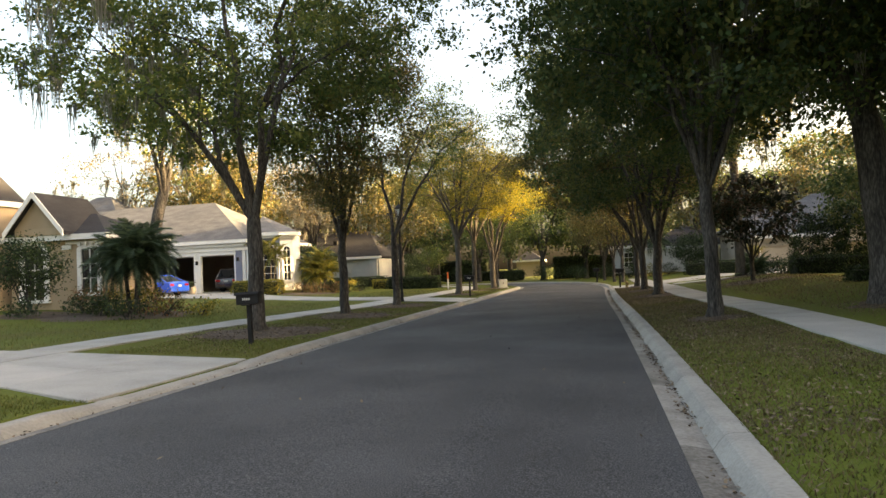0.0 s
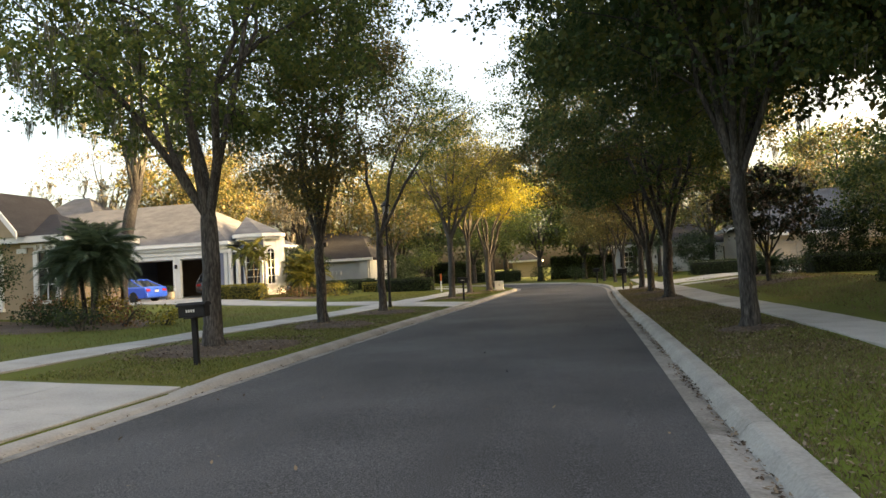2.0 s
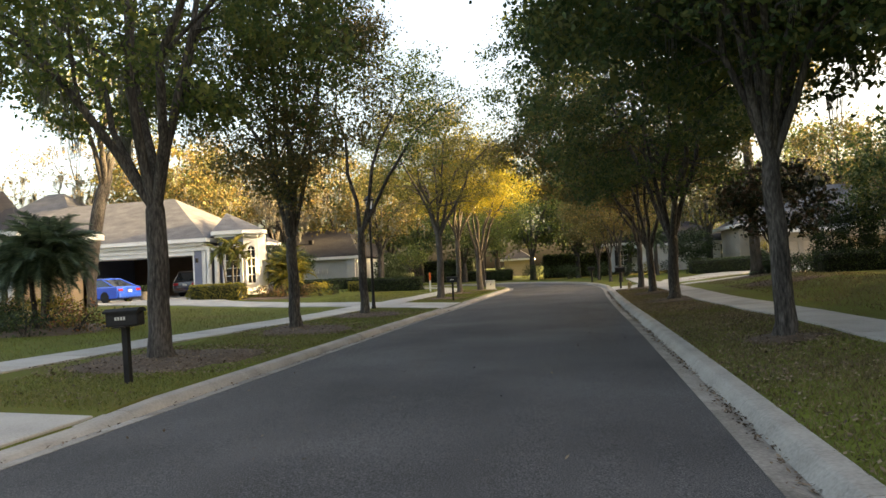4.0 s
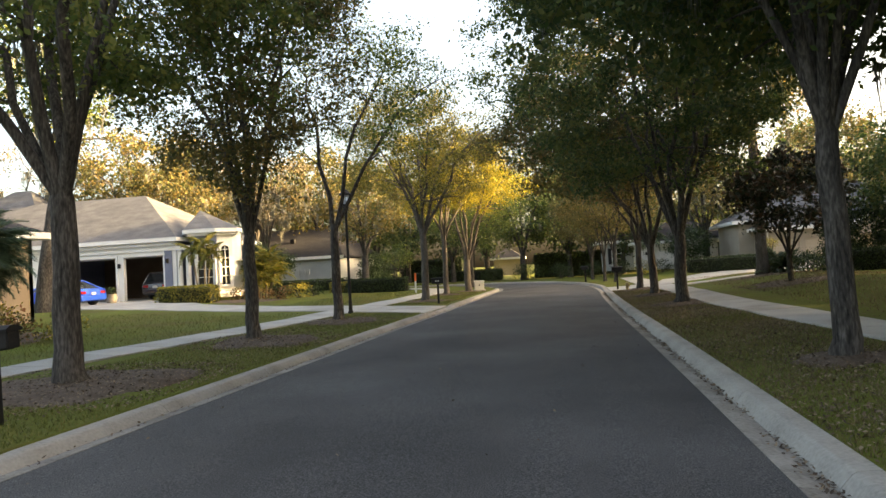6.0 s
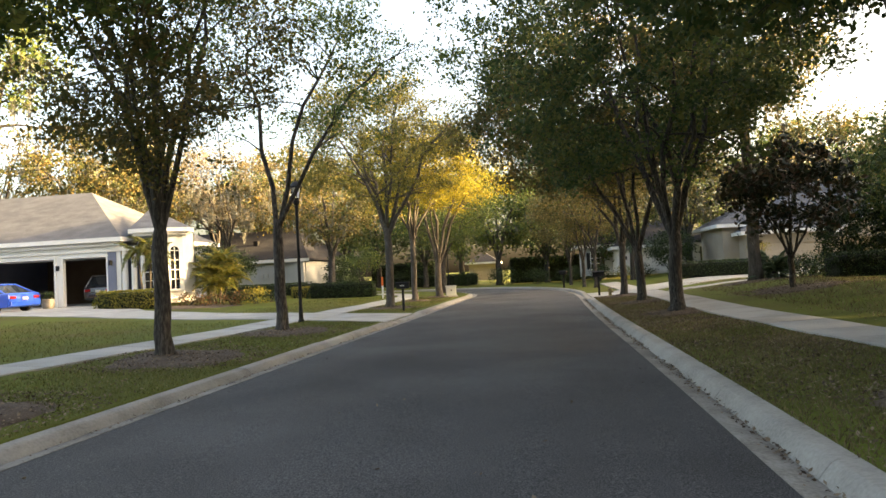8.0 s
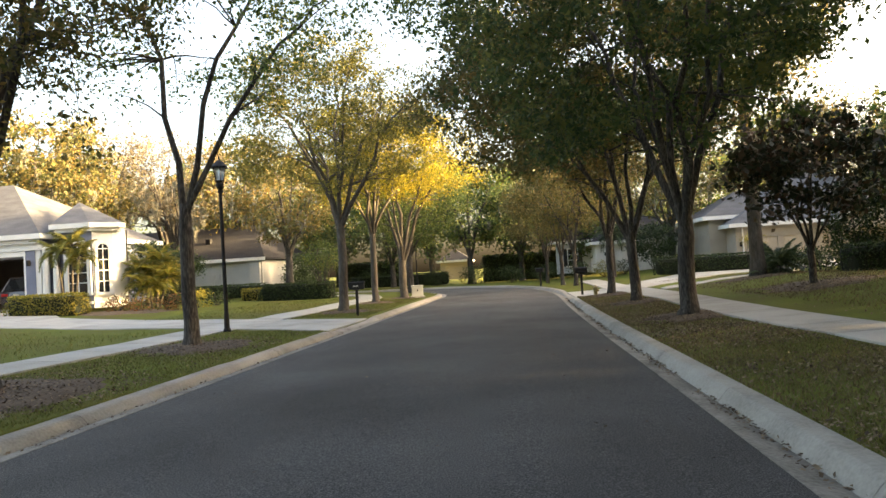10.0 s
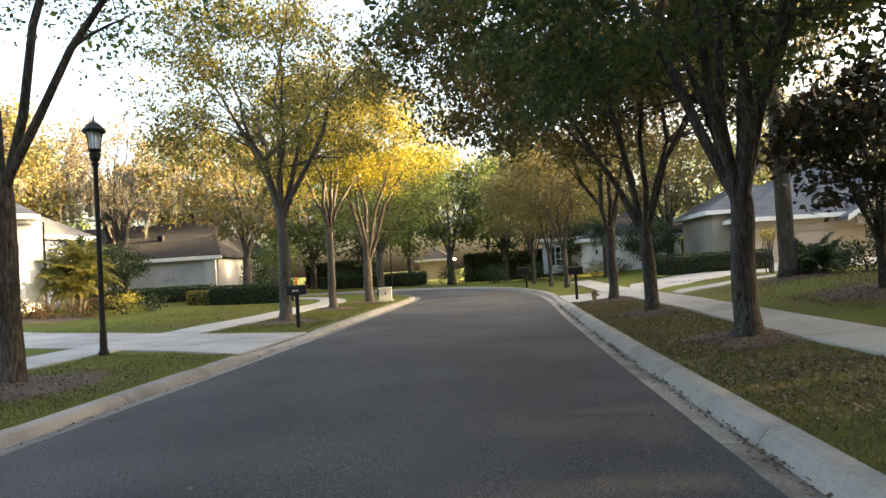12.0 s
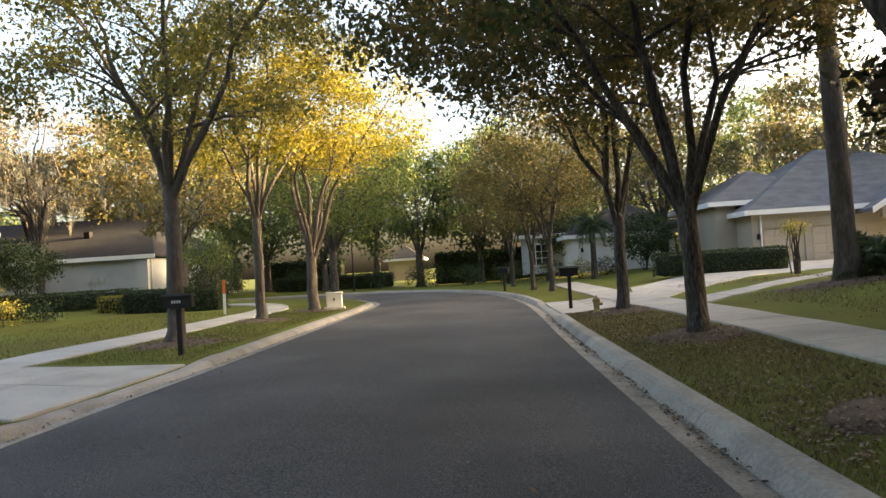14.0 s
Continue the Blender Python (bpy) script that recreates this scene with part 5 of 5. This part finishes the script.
# tan house garden
make_shrub("rounded leafy camellia shrub with pale blossoms", -18.6, 25.6, 2.5, 3.1, HEDGE_DARK, 61, 0.11, 1500, 7, 0.7)
for k, (x, y, w, h, mat, lab) in enumerate([
        (-17.0, 27.2, 1.6, 1.1, SHRUB_RED, "variegated reddish foundation shrub"), (-15.6, 27.0, 1.7, 1.0, HEDGE_GOLD, "yellow-green variegated foundation shrub"), (-16.3, 25.7, 1.4, 0.8, HEDGE_DARK, "low dark green foundation shrub"),
        (-14.9, 25.0, 1.5, 0.9, HEDGE_DARK, "low dark green foundation shrub"), (-12.6, 25.3, 1.5, 0.8, SHRUB_RED, "low reddish shrub at the palm bed"), (-13.2, 24.1, 1.4, 0.7, HEDGE_DARK, "low dark shrub at the palm bed"),
        (-19.8, 24.3, 1.5, 0.8, HEDGE_DARK, "low dark green foundation shrub"), (-17.6, 24.2, 1.4, 0.7, HEDGE_DARK, "low dark green foundation shrub"), (-11.7, 26.2, 1.2, 0.7, HEDGE_GOLD, "yellow-green shrub at the palm bed"), (-14.3, 26.6, 1.6, 1.2, HEDGE_GOLD, "yellow-green variegated foundation shrub"),
        (-16.9, 46.6, 1.3, 0.8, SHRUB_RED, "reddish shrub below the bay window"), (-15.8, 46.5, 1.2, 0.7, SHRUB_RED, "reddish shrub below the bay window"), (-14.9, 47.4, 1.3, 0.9, SHRUB_RED, "reddish shrub near the house corner"), (-14.4, 49.2, 1.4, 0.9, HEDGE_GOLD, "yellow-green shrub near the house corner"), (-14.4, 51.4, 1.3, 0.8, HEDGE_DARK, "dark green shrub beside the lawn"),
        (12.5, 43.4, 1.8, 1.1, HEDGE_DARK, "dark rounded shrub on the raised lawn"), (15.5, 52.0, 1.6, 1.2, HEDGE_DARK, "dark rounded shrub before the garage"), (14.3, 50.2, 1.7, 1.1, HEDGE_DARK, "dark rounded shrub before the garage"), (16.9, 50.0, 1.8, 1.1, HEDGE_DARK, "dark rounded shrub before the garage"),
        (7.5, 68.8, 1.6, 1.1, HEDGE_GOLD, "light green shrub beside the white house"), (9.0, 69.2, 1.7, 1.0, HEDGE_DARK, "dark shrub beside the white house"), (5.6, 69.8, 1.8, 1.3, HEDGE_DARK, "dark shrub beside the white house"), (3.3, 73.0, 2.2, 1.5, HEDGE_DARK, "dark shrub at the bend"), (0.6, 74.5, 2.4, 1.4, HEDGE_DARK, "dark shrub at the bend"), (-2.5, 76.2, 2.6, 1.6, HEDGE_DARK, "dark shrub at the bend"), (-6.0, 77.5, 2.4, 1.3, HEDGE_DARK, "dark shrub at the bend"), (-12.0, 78.6, 2.8, 1.6, HEDGE_DARK, "dark shrub at the bend")]):
    make_shrub(lab, x, y, w, h, mat, 70 + k, 0.1, 1150)
for k, (x, y, w, h) in enumerate(((-15.4, 67.6, 2.2, 2.9), (-15.2, 70.0, 2.4, 3.0), (-15.6, 72.6, 2.4, 3.2), (-13.6, 66.0, 1.8, 1.4))):
    make_shrub("tall dark garden shrub beside the grey house", x, y, w, h, HEDGE_DARK, 150 + k, 0.14, 900)
make_shrub("dark round clipped tree on thin stems by the grey house", -20.8, 59.6, 3.3, 3.5, HEDGE_DARK, 120, 0.13, 1200, 10, 0.9)
# made-up shrub that darkens the overly sunlit side wall
make_shrub("tall dark leafy shrub added to cover the bright house side", -18.9, 52.6, 2.6, 3.6, HEDGE_DARK, 124, 0.13, 1000, 7, 0.3)
make_shrub("dense dark rounded garden tree by the white house", 10.9, 67.4, 3.6, 3.4, HEDGE_DARK, 123, 0.14, 1000, 8, 0.5)
make_shrub("pollarded crape myrtle with pale stems on the lawn", 13.2, 53.4, 0.9, 2.0, HEDGE_GOLD, 121, 0.07, 900, 14, 1.4)
make_shrub("small garden tree with bare pale stems", -9.8, 55.5, 2.2, 3.2, LEAF_MID, 122, 0.12, 500, 12, 1.6)
make_hedge("clipped golden-green hedge before the open garage", -19.1, 45.0, -3, 3.5, 1.2, 0.95, HEDGE_GOLD, 81)
make_hedge("clipped dark hedge at the edge of the lawn", -11.3, 55.6, 0, 4.3, 1.3, 1.0, HEDGE_DARK, 82)
make_hedge("long low dark hedge below the grey wall", -19.5, 58.4, 0, 10.5, 1.0, 0.85, HEDGE_DARK, 83, density=200)
make_hedge("light green clipped shrub between hedges", -14.2, 56.4, 0, 1.5, 1.1, 0.75, HEDGE_GOLD, 84)
make_hedge("low dark hedge on the lawn edge", -17.2, 53.0, 0, 1.8, 0.9, 0.6, HEDGE_DARK, 85)
make_hedge("dark clipped hedge before the beige house", 11.9, 57.6, 2, 5.6, 1.2, 1.0, HEDGE_DARK, 86, density=200)
make_hedge("clipped mound hedge on the raised lawn", 14.3, 41.5, 5, 4.0, 1.4, 0.95, HEDGE_DARK, 87)
make_hedge("dark low hedge near the big oak", 12.5, 29.0, 0, 3.0, 1.2, 0.5, HEDGE_DARK, 88)
# added out of view, high enough to keep sun off the left kerb
make_hedge("tall dark unseen hedge added to block low sun", 23.5, 15.5, 90, 22, 1.6, 5.6, HEDGE_DARK, 90, size=0.16, density=50)
make_hedge("dark hedge along the bend", -9.5, 78.6, 4, 9, 1.2, 1.1, HEDGE_DARK, 89, density=160)
for k, (x, y, w, h) in enumerate(((-24, 81, 13, 2.6), (-13.2, 83.5, 7, 2.4), (3.2, 83.5, 11, 2.6), (12.5, 80, 8, 2.6), (-36, 78, 12, 2.6))):
    make_hedge("tall dark hedgerow behind the bend", x, y, 0, w, 1.6, h, HEDGE_DARK, 140 + k, size=0.16, density=70)
for k, (x, h) in enumerate(((14.0, 3.6), (15.2, 3.3), (16.5, 3.7))):
    make_shrub("tall dark conical evergreen on the raised lawn", x, 44.4 + 0.3 * k, 1.7, h, HEDGE_DARK, 130 + k, 0.12, 1500, 4, 0.1, name="evergreen")
plant_pot = thing("plant_pot", "round stone plant pot with a small shrub by the garage post", "plant pot", (-25.3, 46.9, 0.62))
put("pot", mesh_of("pot", *lathe([(0.2, 0), (0.26, 0.05), (0.34, 0.3), (0.31, 0.5), (0.35, 0.54), (0.3, 0.55)], 18), GUTTER, True), plant_pot)
put("foliage", quads_mesh("foliage", leaves_data(np.array([(0, 0, 0.7), (0.1, 0, 0.85), (-0.1, 0.05, 0.8)]), 70, 0.13, 0.09, np.random.default_rng(5)), HEDGE_DARK), plant_pot)


# ---- ground cover ----
def free_ground(x, y):
    """True where grass grows: off the road, pavements and driveways."""
    if y > 50:
        if road_gap(x, y) < 0.68:
            return False
    elif np.interp(y, LEFT_Y, LEFT_X) - 0.58 < x < np.interp(y, RIGHT_Y, RIGHT_X) + 0.55:
        return False
    if -8 < y < 50 and abs(x - walk_left(y)) < 0.65 or -8 < y < 62 and abs(x - walk_right(y)) < 0.65:
        return False
    for side, spans in DRIVES.items():
        for a, b in spans:
            if a - 0.1 < y < b + 0.4 and x * side > 3 and abs(x) < 12:
                return False
    return True


MULCH_RINGS = [(-5.5, 19.2, 1.9), (-5.4, 25.2, 1.6), (-5.3, 30.8, 1.4), (-5.0, 41.7, 1.1), (-5.1, 47.9, 1.0), (-4.6, 52.0, 0.9), (5.3, 19.6, 0.75), (5.1, 32.0, 1.15), (4.95, 37.9, 1.0), (4.9, 43.4, 0.9), (9.7, 37.3, 1.7), (10.56, 44.6, 1.6), (9.2, 20.6, 1.0), (-14.9, 26.0, 3.2), (-18.5, 25.6, 2.6), (-16.6, 46.6, 2.4)]


def make_mulch():
    for k, (x, y, r) in enumerate(MULCH_RINGS):
        n, verts, faces = 28, [], []
        for ring, f in ((0, 1.0), (1, 0.72), (2, 0.4)):
            for j in range(n):
                a = 2 * math.pi * j / n
                q = r * f * (1 + 0.5 * noise.noise((math.cos(a) * 1.7 + k * 3, math.sin(a) * 1.7, f)))
                px, py = x + q * math.cos(a), y + q * math.sin(a)
                if abs(px) < 4.1:
                    px = math.copysign(4.1, px)
                if 3 < x < 6:
                    px = min(px, walk_right(py) - 0.66)
                elif -7 < x < -3:
                    px = max(px, walk_left(py) + 0.66)
                verts.append((px, py, ground_z(px, py) + (-0.03, 0.03, 0.06)[ring]))
        verts.append((x, y, ground_z(x, y) + 0.07))
        for ring in range(2):
            faces += [(ring * n + j, ring * n + (j + 1) % n, (ring + 1) * n + (j + 1) % n, (ring + 1) * n + j) for j in range(n)]
        faces += [(2 * n + j, 2 * n + (j + 1) % n, 3 * n) for j in range(n)]
        tagged(new("mulch_bed", mesh_of("mulch_bed", verts, faces, MULCH, True)), "low bed of brown leaf mulch round a trunk", "mulch", kind="structure")


make_mulch()


def make_grass():
    rng = np.random.default_rng(7)
    areas = [(-6.8, -3.55, 5, 52, 620, 0.042), (3.6, 6.3, 5, 46, 900, 0.042), (-17, -8.0, 14, 36, 70, 0.07), (-12, -7.4, 39.5, 53, 90, 0.07), (8.0, 13, 14, 52, 90, 0.075), (-7, -3.9, 2, 10, 300, 0.055)]
    pts, hs = [], []
    for x0, x1, y0, y1, d, h in areas:
        n = int((x1 - x0) * (y1 - y0) * d)
        xs, ys = rng.uniform(x0, x1, n), rng.uniform(y0, y1, n)
        for x, y in zip(xs, ys):
            if free_ground(x, y) and not any((x - a) ** 2 + (y - b) ** 2 < (c * 0.85) ** 2 for a, b, c in MULCH_RINGS):
                pts.append((x, y, ground_z(x, y) - 0.01))
                hs.append(h)
    p, hs = np.array(pts), np.array(hs)[:, None] * rng.uniform(0.5, 1.5, (len(pts), 1))
    w = rng.uniform(0, 2 * math.pi, len(p))
    side = np.stack([np.cos(w), np.sin(w), np.zeros(len(p))], 1) * 0.007
    bend = rng.normal(0, 0.5, (len(p), 3)) * hs
    bend[:, 2] = hs[:, 0]
    v = np.stack([p - side, p + side, p + side * 0.6 + bend * 0.7, p + bend - side * 0.2], 1)
    # the right verge is parched in patches
    parched = np.array([x > 3.5 and noise.noise((x * 0.5, y * 0.35, 8)) + 0.26 + 0.3 * ramp(y, 26, 34) > rng.uniform(-0.45, 0.45) for x, y, _ in pts])
    tagged(new("grass", quads_mesh("grass", v[~parched].reshape(-1, 3), GRASS)), "short green grass blades with dry yellowed tips", "grass", kind="stuff")
    tagged(new("dry_grass", quads_mesh("dry_grass", v[parched].reshape(-1, 3), GRASS_DRY)), "parched straw-brown grass blades on the verge", "grass", kind="stuff")


def make_litter():
    rng = np.random.default_rng(9)
    pts = []
    def scatter(n, x0, x1, y0, y1, z=None):
        for x, y in zip(rng.uniform(x0, x1, n), rng.uniform(y0, y1, n)):
            if free_ground(x, y) and noise.noise((x * 0.7, y * 0.7, 5)) > rng.uniform(-0.5, 0.5):
                pts.append((x, y, ground_z(x, y) + 0.02))
    for x, y, r in MULCH_RINGS[:13]:
        for _ in range(int(900 * r * r)):
            a, q = rng.uniform(0, 2 * math.pi), r * 1.25 * rng.random() ** 0.6
            px, py = x + q * math.cos(a), y + q * math.sin(a)
            if free_ground(px, py):
                pts.append((px, py, ground_z(px, py) + 0.03 + 0.05 * max(0, 1 - q / r)))
    scatter(24000, 3.75, 6.3, 5, 46)
    scatter(3500, 3.75, 6.0, 26, 32)
    scatter(2500, 7.4, 12, 16, 44)
    scatter(4500, -6.9, -3.7, 15, 34)
    for _ in range(5200):
        y = rng.uniform(5, 46)
        if noise.noise((3, y * 0.5, 9)) > rng.uniform(-0.6, 0.5):
            pts.append((np.interp(y, RIGHT_Y, RIGHT_X) + abs(rng.normal(0.25, 0.07)), y, -0.02 + rng.uniform(0, 0.012)))
    for _ in range(500):
        y = rng.uniform(8, 50)
        pts.append((np.interp(y, LEFT_Y, LEFT_X) - abs(rng.normal(0.18, 0.05)), y, -0.015 + rng.uniform(0, 0.01)))
    for _ in range(220):
        pts.append((rng.uniform(-3.2, 3.2), rng.uniform(6, 50), 0.055))
    p = np.array(pts)
    n = len(p)
    w, t = rng.uniform(0, 2 * math.pi, n), rng.normal(0, 0.35, n)
    d = np.stack([np.cos(w), np.sin(w), t], 1) * rng.uniform(0.015, 0.033, (n, 1))
    s = np.stack([-np.sin(w), np.cos(w), rng.normal(0, 0.3, n)], 1) * rng.uniform(0.009, 0.018, (n, 1))
    v = np.stack([p - d, p + s, p + d, p - s], 1).reshape(-1, 3)
    v[:, 2] += 0.008
    tagged(new("fallen_leaves", quads_mesh("fallen_leaves", v, LITTER)), "scattered dry brown oak leaves in gutter and grass", "leaves", kind="stuff")


make_grass()
make_litter()
